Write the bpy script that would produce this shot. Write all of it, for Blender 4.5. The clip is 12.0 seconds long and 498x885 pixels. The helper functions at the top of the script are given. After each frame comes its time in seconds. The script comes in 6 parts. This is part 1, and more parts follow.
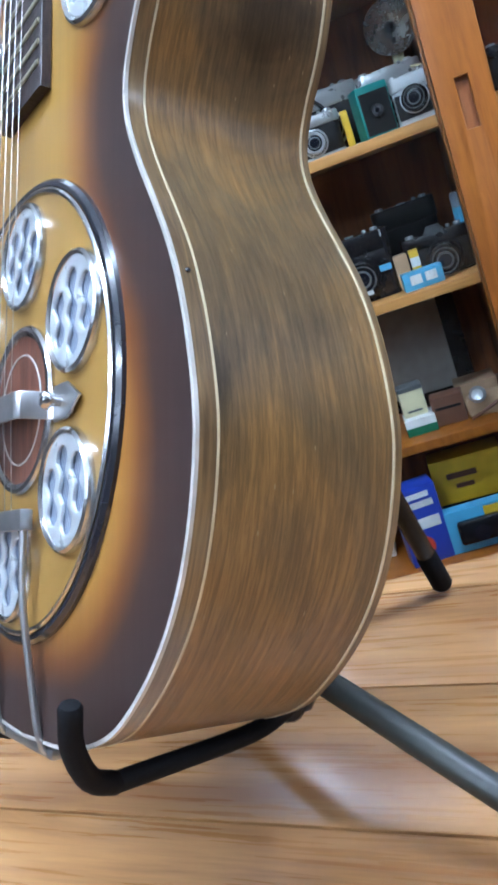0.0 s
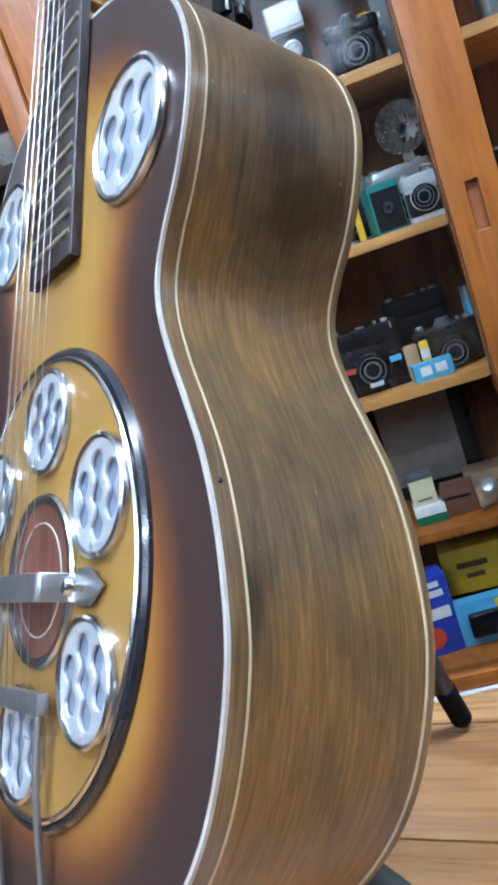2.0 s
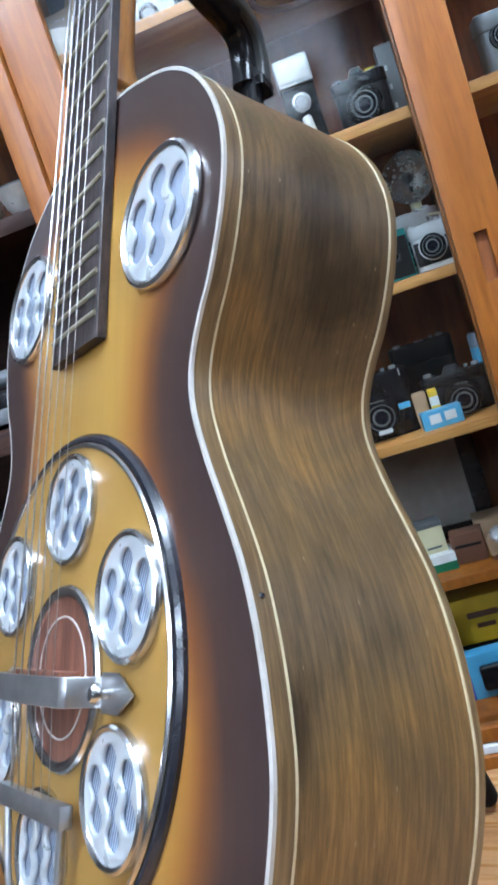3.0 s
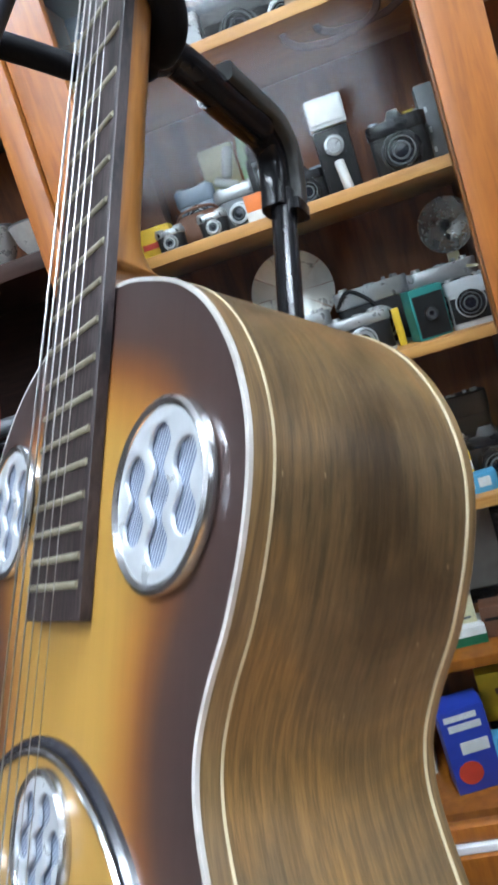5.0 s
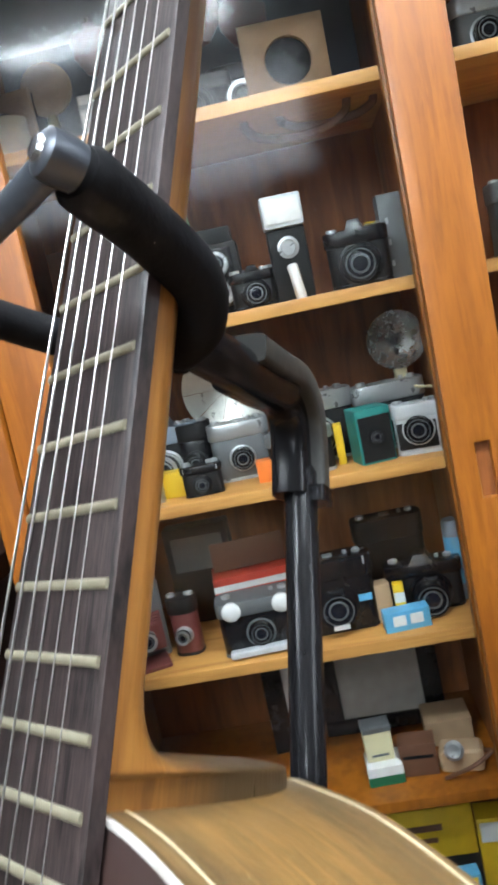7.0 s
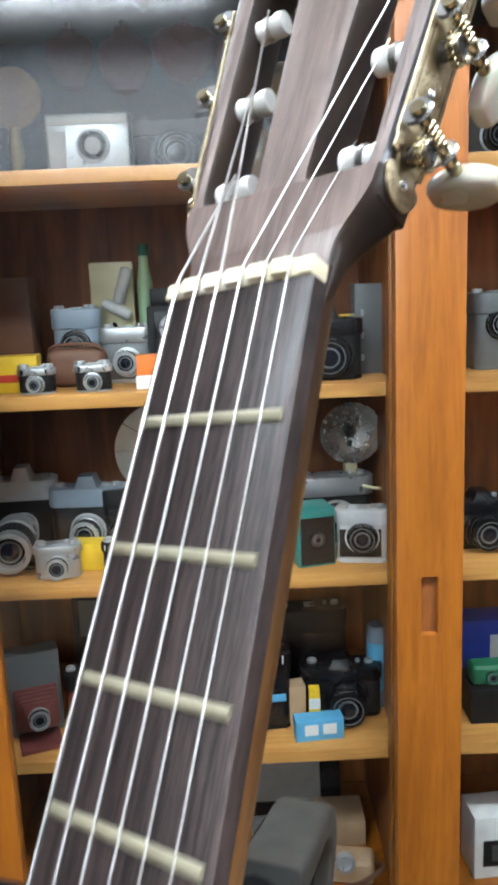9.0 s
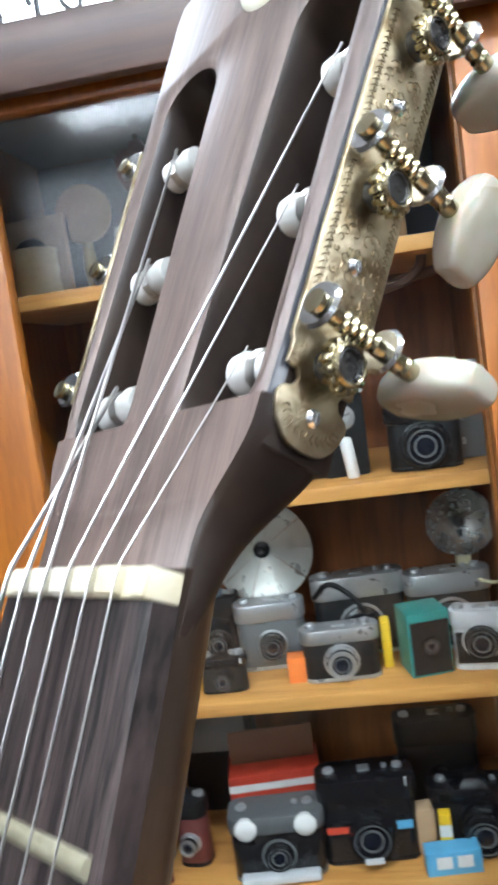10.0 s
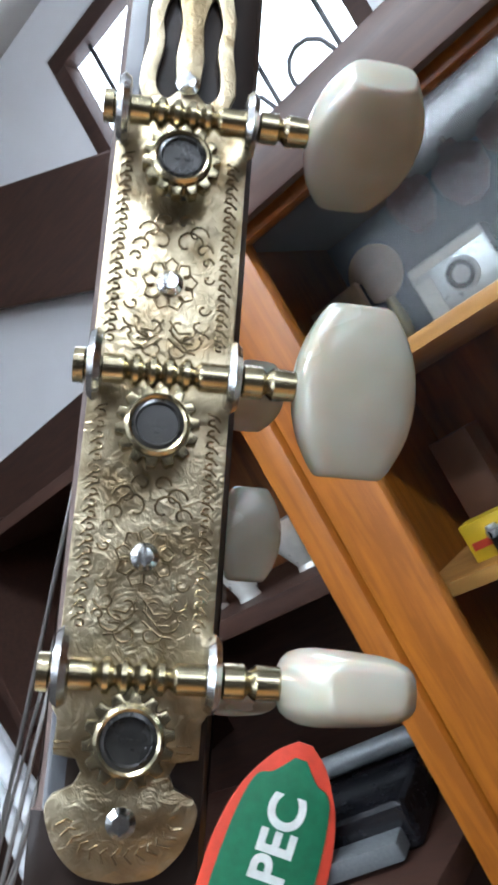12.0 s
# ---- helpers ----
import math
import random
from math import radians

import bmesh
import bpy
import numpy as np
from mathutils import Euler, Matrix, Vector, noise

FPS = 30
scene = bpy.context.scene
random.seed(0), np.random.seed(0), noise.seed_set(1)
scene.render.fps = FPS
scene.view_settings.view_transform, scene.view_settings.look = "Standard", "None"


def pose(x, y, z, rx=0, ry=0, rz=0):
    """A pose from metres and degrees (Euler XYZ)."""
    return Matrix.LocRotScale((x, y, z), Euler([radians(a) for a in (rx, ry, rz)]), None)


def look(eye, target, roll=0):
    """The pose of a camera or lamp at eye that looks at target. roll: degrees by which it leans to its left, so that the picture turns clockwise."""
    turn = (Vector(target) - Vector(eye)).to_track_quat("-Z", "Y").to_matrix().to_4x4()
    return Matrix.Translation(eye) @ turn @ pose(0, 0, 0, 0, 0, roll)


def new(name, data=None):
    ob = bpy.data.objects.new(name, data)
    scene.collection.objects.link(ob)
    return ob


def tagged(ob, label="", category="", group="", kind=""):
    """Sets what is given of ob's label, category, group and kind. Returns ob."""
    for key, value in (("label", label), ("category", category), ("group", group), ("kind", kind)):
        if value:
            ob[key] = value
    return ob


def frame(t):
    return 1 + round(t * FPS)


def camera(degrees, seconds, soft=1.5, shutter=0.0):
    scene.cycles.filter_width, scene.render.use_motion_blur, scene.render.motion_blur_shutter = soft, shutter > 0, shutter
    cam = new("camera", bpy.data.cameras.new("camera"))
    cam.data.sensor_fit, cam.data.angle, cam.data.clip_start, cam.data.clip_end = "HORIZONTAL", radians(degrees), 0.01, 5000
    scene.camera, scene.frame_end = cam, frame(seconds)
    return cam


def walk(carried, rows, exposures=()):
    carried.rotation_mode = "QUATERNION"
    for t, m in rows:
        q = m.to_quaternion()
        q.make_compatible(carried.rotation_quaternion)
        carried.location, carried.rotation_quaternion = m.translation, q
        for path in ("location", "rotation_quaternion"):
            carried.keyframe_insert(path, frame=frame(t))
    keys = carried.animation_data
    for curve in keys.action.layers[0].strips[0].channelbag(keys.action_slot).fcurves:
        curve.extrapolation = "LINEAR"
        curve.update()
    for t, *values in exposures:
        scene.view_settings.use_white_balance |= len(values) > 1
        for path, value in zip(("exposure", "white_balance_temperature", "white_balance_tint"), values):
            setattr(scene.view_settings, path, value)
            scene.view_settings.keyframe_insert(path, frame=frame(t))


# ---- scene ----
LENS = 34.85
cam = camera(LENS, 12.0, soft=3.2, shutter=0.4)
PATH = [
    (0.0, 0.0210, -0.0015, 1.1059, 74.30, 19.62, 8.71),
    (0.5, 0.0243, 0.0026, 1.1164, 74.90, 19.72, 8.92),
    (1.0, 0.0272, 0.0061, 1.1269, 75.77, 19.71, 9.19),
    (1.5, 0.0312, 0.0141, 1.1432, 77.25, 19.06, 9.07),
    (2.0, 0.0254, 0.0203, 1.1597, 78.77, 18.84, 9.22),
    (2.5, 0.0200, 0.0274, 1.1747, 79.97, 18.73, 9.19),
    (3.0, 0.0162, 0.0369, 1.1877, 81.25, 18.71, 9.27),
    (5.0, 0.0284, 0.1532, 1.2954, 81.31, 17.48, 10.85),
    (5.5, 0.0150, 0.2042, 1.3329, 80.61, 16.74, 10.75),
    (6.0, 0.0001, 0.2450, 1.3721, 81.17, 15.59, 9.37),
    (6.5, -0.0004, 0.2779, 1.4124, 81.68, 14.82, 6.65),
    (8.5, -0.0667, 0.3935, 1.5684, 78.70, 2.48, -2.19),
    (9.0, -0.0406, 0.4363, 1.6124, 78.59, 2.36, -0.80),
    (9.5, -0.0095, 0.4832, 1.6349, 80.75, 4.35, 1.59),
    (10.0, 0.0120, 0.5220, 1.6465, 84.09, 8.04, 7.50),
    (10.5, 0.0418, 0.5499, 1.6539, 86.62, 15.86, 15.11),
    (11.0, 0.0608, 0.5707, 1.6596, 89.74, 22.23, 24.23),
    (11.5, 0.0718, 0.5941, 1.6555, 93.47, 26.31, 32.92),
    (12.0, 0.0830, 0.5988, 1.6568, 96.34, 28.86, 38.57),
]
walk(cam, [(t, pose(x, y, z, rx, ry, rz)) for t, x, y, z, rx, ry, rz in PATH],
     [(0.0, 0.16, 5150, 10), (3.0, 0.1, 5400, 10), (5.0, 0.1, 5800, 10), (6.5, 0.38, 6150, 10), (8.5, 0.26, 6350, 10), (9.5, 0.26, 6050, 10), (11.0, 0.14, 6150, 10), (11.5, 0.24, 5950, 10), (12.0, -0.16, 5900, 10)])

# ---- world and lights ----
world = bpy.data.worlds.new("room_world")
scene.world = world
world.use_nodes = True
sky = world.node_tree.nodes.new("ShaderNodeTexSky")
sky.sky_type, sky.sun_disc, sky.sun_elevation, sky.sun_rotation = "NISHITA", False, radians(40), radians(200)
world.node_tree.links.new(sky.outputs[0], world.node_tree.nodes["Background"].inputs[0])
world.node_tree.nodes["Background"].inputs[1].default_value = 0.12


def area_lamp(name, at, target, sx, sy, watts, colour):
    data = bpy.data.lights.new(name, "AREA")
    data.shape, data.size, data.size_y, data.energy, data.color = "RECTANGLE", sx, sy, watts, colour
    ob = new(name, data)
    ob.matrix_world = look(at, target)
    return ob


LAMPS = [(0.60, 0.35, 46), (-0.9, -0.05, 34), (-0.7, -1.7, 26)]
CEIL_Z = 3.1
for lx, ly, watts in LAMPS:
    area_lamp("ceiling_tube_light", (lx, ly, CEIL_Z - 0.1), (lx, ly, 0), 1.2, 0.16, watts, (0.88, 0.95, 1.0))
    area_lamp("ceiling_tube_upward_light", (lx, ly, CEIL_Z - 0.13), (lx, ly, 4), 1.2, 0.05, 26, (0.88, 0.95, 1.0))
# daylight that falls through the barred window over the cabinet
area_lamp("window_daylight", (-0.66, 2.16, 2.61), (-0.5, 0.4, 1.4), 0.68, 0.66, 15, (0.86, 0.93, 1.0))

# daylight through the high window of the east wall
area_lamp("window_daylight", (2.58, -0.2, 2.59), (0.0, -0.2, 1.6), 1.55, 0.78, 5, (0.93, 0.96, 1.0))
# and through the high window behind the camera
area_lamp("window_daylight", (-0.85, -2.57, 2.62), (-0.85, 0.0, 2.0), 2.2, 0.72, 4.6, (0.80, 0.89, 1.0))

# ---- materials ----


def nodes_of(name):
    m = bpy.data.materials.new(name)
    m.use_nodes = True
    return m, m.node_tree.nodes, m.node_tree.links, m.node_tree.nodes["Principled BSDF"]


def rgb(c):
    return (c[0], c[1], c[2], 1.0)


def surface(name, a, b=None, rough=0.5, metal=0.0, scale=20.0, stretch=(1, 1, 1), bump=0.1, bump_scale=120.0, coat=0.0,
            rough_var=0.12, spec=0.5, detail=5.0, uv=False, per_object=0.0):
    """A surface whose colour wanders between a and b, with finer relief and uneven gloss."""
    m, n, l, p = nodes_of(name)
    b = b or tuple(x * 0.75 for x in a)
    co = n.new("ShaderNodeTexCoord")
    mp = n.new("ShaderNodeMapping")
    mp.inputs["Scale"].default_value = stretch
    l.new(co.outputs["UV" if uv else "Object"], mp.inputs[0])
    big = n.new("ShaderNodeTexNoise")
    big.inputs["Scale"].default_value, big.inputs["Detail"].default_value = scale, detail
    big.inputs["Roughness"].default_value = 0.6
    l.new(mp.outputs[0], big.inputs[0])
    ramp = n.new("ShaderNodeValToRGB")
    ramp.color_ramp.elements[0].position, ramp.color_ramp.elements[1].position = 0.32, 0.7
    ramp.color_ramp.elements[0].color, ramp.color_ramp.elements[1].color = rgb(a), rgb(b)
    l.new(big.outputs[0], ramp.inputs[0])
    colour = ramp.outputs[0]
    if per_object:
        info = n.new("ShaderNodeObjectInfo")
        hsv = n.new("ShaderNodeHueSaturation")
        rng = n.new("ShaderNodeMapRange")
        rng.inputs["To Min"].default_value, rng.inputs["To Max"].default_value = 1 - per_object, 1 + per_object
        l.new(info.outputs["Random"], rng.inputs[0])
        l.new(rng.outputs[0], hsv.inputs["Value"])
        l.new(colour, hsv.inputs["Color"])
        colour = hsv.outputs[0]
    l.new(colour, p.inputs["Base Color"])
    fine = n.new("ShaderNodeTexNoise")
    fine.inputs["Scale"].default_value, fine.inputs["Detail"].default_value = bump_scale, 4.0
    l.new(mp.outputs[0], fine.inputs[0])
    rr = n.new("ShaderNodeMapRange")
    rr.inputs["To Min"].default_value, rr.inputs["To Max"].default_value = max(0.02, rough - rough_var), min(1, rough + rough_var)
    l.new(big.outputs[0], rr.inputs[0])
    l.new(rr.outputs[0], p.inputs["Roughness"])
    bp = n.new("ShaderNodeBump")
    bp.inputs["Strength"].default_value, bp.inputs["Distance"].default_value = bump, 0.002
    l.new(fine.outputs[0], bp.inputs["Height"])
    l.new(bp.outputs[0], p.inputs["Normal"])
    p.inputs["Metallic"].default_value = metal
    p.inputs["Specular IOR Level"].default_value = spec
    p.inputs["Coat Weight"].default_value, p.inputs["Coat Roughness"].default_value = coat, 0.12
    return m


def glossy_wood(name, dark, light, uv=True, stretch=(3, 60, 1), rough=0.3, coat=0.5, pores=0.25, wide=2.2, axis_bands=True, bump=0.12):
    """Streaked wood: long bands, fine grain and pores that run along the first texture axis."""
    m, n, l, p = nodes_of(name)
    co = n.new("ShaderNodeTexCoord")
    mp = n.new("ShaderNodeMapping")
    mp.inputs["Scale"].default_value = stretch
    l.new(co.outputs["UV" if uv else "Object"], mp.inputs[0])
    broad = n.new("ShaderNodeTexNoise")
    broad.inputs["Scale"].default_value, broad.inputs["Detail"].default_value, broad.inputs["Distortion"].default_value = wide, 6.0, 0.6
    broad.inputs["Roughness"].default_value = 0.62
    l.new(mp.outputs[0], broad.inputs[0])
    mp2 = n.new("ShaderNodeMapping")
    mp2.inputs["Scale"].default_value = tuple(s * k for s, k in zip(stretch, (2.0, 6.0, 6.0)))
    l.new(co.outputs["UV" if uv else "Object"], mp2.inputs[0])
    grain = n.new("ShaderNodeTexNoise")
    grain.inputs["Scale"].default_value, grain.inputs["Detail"].default_value = 3.0, 4.0
    l.new(mp2.outputs[0], grain.inputs[0])
    mix = n.new("ShaderNodeMath")
    mix.operation = "MULTIPLY_ADD"
    mix.inputs[1].default_value = pores
    l.new(grain.outputs[0], mix.inputs[0])
    l.new(broad.outputs[0], mix.inputs[2])
    ramp = n.new("ShaderNodeValToRGB")
    e = ramp.color_ramp.elements
    e[0].position, e[1].position = 0.38 + pores * 0.5, 0.68 + pores * 0.5
    e[0].color, e[1].color = rgb(dark), rgb(light)
    mid = e.new(0.5 + pores * 0.5)
    mid.color = rgb(tuple(0.55 * a + 0.45 * b for a, b in zip(dark, light)))
    l.new(mix.outputs[0], ramp.inputs[0])
    l.new(ramp.outputs[0], p.inputs["Base Color"])
    bp = n.new("ShaderNodeBump")
    bp.inputs["Strength"].default_value, bp.inputs["Distance"].default_value = bump, 0.001
    l.new(grain.outputs[0], bp.inputs["Height"])
    l.new(bp.outputs[0], p.inputs["Normal"])
    rr = n.new("ShaderNodeMapRange")
    rr.inputs["To Min"].default_value, rr.inputs["To Max"].default_value = rough - 0.08, rough + 0.14
    l.new(grain.outputs[0], rr.inputs[0])
    l.new(rr.outputs[0], p.inputs["Roughness"])
    p.inputs["Coat Weight"].default_value, p.inputs["Coat Roughness"].default_value = coat, 0.16
    return m


def sunburst(name):
    """Amber lacquer that turns red-brown and then nearly black towards the rim of the top."""
    m, n, l, p = nodes_of(name)
    at = n.new("ShaderNodeAttribute")
    at.attribute_name = "rim_distance"
    co = n.new("ShaderNodeTexCoord")
    mp = n.new("ShaderNodeMapping")
    mp.inputs["Scale"].default_value = (60, 3, 3)
    l.new(co.outputs["Object"], mp.inputs[0])
    gr = n.new("ShaderNodeTexNoise")
    gr.inputs["Scale"].default_value, gr.inputs["Detail"].default_value = 3.0, 5.0
    l.new(mp.outputs[0], gr.inputs[0])
    wob = n.new("ShaderNodeTexNoise")
    wob.inputs["Scale"].default_value = 14.0
    l.new(co.outputs["Object"], wob.inputs[0])
    add = n.new("ShaderNodeMath")
    add.operation = "MULTIPLY_ADD"
    add.inputs[1].default_value = 0.008
    l.new(wob.outputs[0], add.inputs[0])
    l.new(at.outputs["Fac"], add.inputs[2])
    rg = n.new("ShaderNodeMapRange")
    rg.inputs["From Min"].default_value, rg.inputs["From Max"].default_value = 0.004, 0.074
    l.new(add.outputs[0], rg.inputs[0])
    ramp = n.new("ShaderNodeValToRGB")
    e = ramp.color_ramp.elements
    e[0].position, e[0].color = 0.0, rgb((0.040, 0.024, 0.022))
    e[1].position, e[1].color = 1.0, rgb((0.42, 0.235, 0.045))
    for q, c in ((0.36, (0.050, 0.026, 0.020)), (0.55, (0.16, 0.055, 0.015)), (0.74, (0.33, 0.145, 0.025))):
        x = e.new(q)
        x.color = rgb(c)
    l.new(rg.outputs[0], ramp.inputs[0])
    mx = n.new("ShaderNodeMix")
    mx.data_type, mx.blend_type = "RGBA", "MULTIPLY"
    mx.inputs[0].default_value = 0.22
    l.new(ramp.outputs[0], mx.inputs[6])
    l.new(gr.outputs[0], mx.inputs[7])
    l.new(mx.outputs[2], p.inputs["Base Color"])
    bp = n.new("ShaderNodeBump")
    bp.inputs["Strength"].default_value, bp.inputs["Distance"].default_value = 0.05, 0.001
    l.new(gr.outputs[0], bp.inputs["Height"])
    l.new(bp.outputs[0], p.inputs["Normal"])
    p.inputs["Roughness"].default_value = 0.34
    p.inputs["Coat Weight"].default_value, p.inputs["Coat Roughness"].default_value = 0.65, 0.09
    return m


def striped_cloth(name):
    """Fine ribbed metal screen: thin pale lines on blue-grey."""
    m, n, l, p = nodes_of(name)
    co = n.new("ShaderNodeTexCoord")
    mp = n.new("ShaderNodeMapping")
    mp.inputs["Rotation"].default_value = (0, 0, radians(28))
    l.new(co.outputs["Object"], mp.inputs[0])
    wv = n.new("ShaderNodeTexWave")
    wv.inputs["Scale"].default_value, wv.inputs["Distortion"].default_value = 170.0, 0.2
    l.new(mp.outputs[0], wv.inputs[0])
    ramp = n.new("ShaderNodeValToRGB")
    ramp.color_ramp.elements[0].color, ramp.color_ramp.elements[1].color = rgb((0.10, 0.14, 0.24)), rgb((0.56, 0.62, 0.72))
    l.new(wv.outputs[1], ramp.inputs[0])
    l.new(ramp.outputs[0], p.inputs["Base Color"])
    bp = n.new("ShaderNodeBump")
    bp.inputs["Strength"].default_value, bp.inputs["Distance"].default_value = 0.5, 0.0005
    l.new(wv.outputs[1], bp.inputs["Height"])
    l.new(bp.outputs[0], p.inputs["Normal"])
    p.inputs["Metallic"].default_value, p.inputs["Roughness"].default_value = 0.5, 0.45
    return m


def engraved_metal(name, a, b, rough=0.24):
    """Polished metal plate with chased scrollwork and tarnish."""
    m, n, l, p = nodes_of(name)
    co = n.new("ShaderNodeTexCoord")
    ns = n.new("ShaderNodeTexNoise")
    ns.inputs["Scale"].default_value, ns.inputs["Detail"].default_value, ns.inputs["Distortion"].default_value = 90.0, 5.0, 1.5
    l.new(co.outputs["Object"], ns.inputs[0])
    vo = n.new("ShaderNodeTexVoronoi")
    vo.feature = "DISTANCE_TO_EDGE"
    vo.inputs["Scale"].default_value = 900.0
    l.new(co.outputs["Object"], vo.inputs[0])
    ramp = n.new("ShaderNodeValToRGB")
    ramp.color_ramp.elements[0].position, ramp.color_ramp.elements[1].position = 0.35, 0.65
    ramp.color_ramp.elements[0].color, ramp.color_ramp.elements[1].color = rgb(a), rgb(b)
    l.new(ns.outputs[0], ramp.inputs[0])
    l.new(ramp.outputs[0], p.inputs["Base Color"])
    cut = n.new("ShaderNodeMapRange")
    cut.inputs["From Max"].default_value = 0.12
    l.new(vo.outputs["Distance"], cut.inputs[0])
    mul = n.new("ShaderNodeMath")
    mul.operation = "ADD"
    mul.inputs[0].default_value = 0.0
    fine = n.new("ShaderNodeTexNoise")
    fine.inputs["Scale"].default_value, fine.inputs["Detail"].default_value, fine.inputs["Distortion"].default_value = 420.0, 2.0, 3.0
    l.new(co.outputs["Object"], fine.inputs[0])
    l.new(ns.outputs[0], mul.inputs[0])
    l.new(fine.outputs[0], mul.inputs[1])
    bp = n.new("ShaderNodeBump")
    bp.inputs["Strength"].default_value, bp.inputs["Distance"].default_value = 0.55, 0.0004
    l.new(mul.outputs[0], bp.inputs["Height"])
    l.new(bp.outputs[0], p.inputs["Normal"])
    rr = n.new("ShaderNodeMapRange")
    rr.inputs["To Min"].default_value, rr.inputs["To Max"].default_value = rough - 0.06, rough + 0.2
    l.new(ns.outputs[0], rr.inputs[0])
    l.new(rr.outputs[0], p.inputs["Roughness"])
    p.inputs["Metallic"].default_value = 1.0
    return m


def pane_glass(name):
    """Thin window glass: clear, with a faint mirror of the room."""
    m, n, l, p = nodes_of(name)
    n.remove(p)
    tr, gl, mx, fr = n.new("ShaderNodeBsdfTransparent"), n.new("ShaderNodeBsdfGlossy"), n.new("ShaderNodeMixShader"), n.new("ShaderNodeFresnel")
    tr.inputs[0].default_value = (0.95, 0.97, 0.96, 1)
    gl.inputs["Roughness"].default_value = 0.09
    fr.inputs[0].default_value = 1.30
    l.new(fr.outputs[0], mx.inputs[0])
    l.new(tr.outputs[0], mx.inputs[1])
    l.new(gl.outputs[0], mx.inputs[2])
    l.new(mx.outputs[0], n["Material Output"].inputs[0])
    return m


def emitter(name, colour, strength):
    m, n, l, p = nodes_of(name)
    p.inputs["Base Color"].default_value = rgb(colour)
    p.inputs["Emission Color"].default_value = rgb(colour)
    p.inputs["Emission Strength"].default_value = strength
    return m


def worn_side(name):
    """Old dark lacquered side wood: fine short grain along the rim, cloudy patches, streaky gloss and small pale nicks."""
    m = glossy_wood(name, (0.074, 0.050, 0.0228), (0.142, 0.094, 0.0430), stretch=(17.0, 300, 1), rough=0.30, coat=0.15, pores=0.7, wide=1.3, bump=0.22)
    n, l = m.node_tree.nodes, m.node_tree.links
    p = n["Principled BSDF"]
    base = p.inputs["Base Color"].links[0].from_socket
    co, mp, cloud, rg, mx = n.new("ShaderNodeTexCoord"), n.new("ShaderNodeMapping"), n.new("ShaderNodeTexNoise"), n.new("ShaderNodeMapRange"), n.new("ShaderNodeMix")
    mp.inputs["Scale"].default_value = (3.2, 6.5, 1)
    l.new(co.outputs["UV"], mp.inputs[0])
    cloud.inputs["Scale"].default_value, cloud.inputs["Detail"].default_value, cloud.inputs["Roughness"].default_value = 1.7, 8.0, 0.60
    cloud.inputs["Distortion"].default_value = 0.7
    l.new(mp.outputs[0], cloud.inputs[0])
    rg.inputs["From Min"].default_value, rg.inputs["From Max"].default_value = 0.39, 0.62
    rg.inputs["To Min"].default_value, rg.inputs["To Max"].default_value = 0.0, 1.0
    l.new(cloud.outputs[0], rg.inputs[0])
    mx.data_type, mx.blend_type = "RGBA", "MULTIPLY"
    tint = n.new("ShaderNodeValToRGB")
    tint.color_ramp.elements[0].color, tint.color_ramp.elements[1].color = rgb((0.38, 0.345, 0.31)), rgb((1.58, 1.32, 0.92))
    olive = tint.color_ramp.elements.new(0.5)
    olive.color = rgb((0.90, 0.86, 0.82))
    l.new(rg.outputs[0], tint.inputs[0])
    mx.inputs[0].default_value = 1.0
    l.new(base, mx.inputs[6])
    l.new(tint.outputs[0], mx.inputs[7])
    nick = n.new("ShaderNodeTexVoronoi")
    nmap = n.new("ShaderNodeMapping")
    nmap.inputs["Scale"].default_value = (22, 70, 1)
    l.new(co.outputs["UV"], nmap.inputs[0])
    l.new(nmap.outputs[0], nick.inputs[0])
    nick.inputs["Scale"].default_value = 2.2
    cut = n.new("ShaderNodeMapRange")
    cut.inputs["From Min"].default_value, cut.inputs["From Max"].default_value = 0.055, 0.035
    l.new(nick.outputs["Distance"], cut.inputs[0])
    fin = n.new("ShaderNodeMix")
    fin.data_type = "RGBA"
    l.new(cut.outputs[0], fin.inputs[0])
    l.new(mx.outputs[2], fin.inputs[6])
    fin.inputs[7].default_value = rgb((0.24, 0.18, 0.10))
    l.new(fin.outputs[2], p.inputs["Base Color"])
    p.inputs["Coat Roughness"].default_value, p.inputs["Specular IOR Level"].default_value = 0.20, 0.30
    return m


M_SIDE = worn_side("walnut_side_lacquer")
M_RIMWOOD = glossy_wood("rim_strip_lacquer", (0.075, 0.044, 0.016), (0.19, 0.118, 0.046), stretch=(9.0, 160, 1), rough=0.34)
M_BACKWOOD = glossy_wood("back_lacquer", (0.06, 0.03, 0.013), (0.22, 0.11, 0.045), uv=False, stretch=(30, 3, 30), rough=0.34)
M_TOP = sunburst("sunburst_lacquer")
M_COVER = surface("amber_cover_paint", (0.345, 0.20, 0.045), (0.29, 0.16, 0.034), rough=0.36, scale=9, bump=0.03, bump_scale=400, coat=0.35)
M_BINDING = surface("aged_white_binding", (0.52, 0.50, 0.47), (0.36, 0.34, 0.30), rough=0.4, scale=60, bump=0.04)
M_PURFLING = surface("cream_purfling", (0.52, 0.45, 0.30), (0.40, 0.33, 0.20), rough=0.4, scale=80, bump=0.04)
M_CHROME = surface("worn_chrome", (0.70, 0.71, 0.72), (0.52, 0.53, 0.54), rough=0.22, metal=1.0, scale=60, bump=0.03, rough_var=0.1)
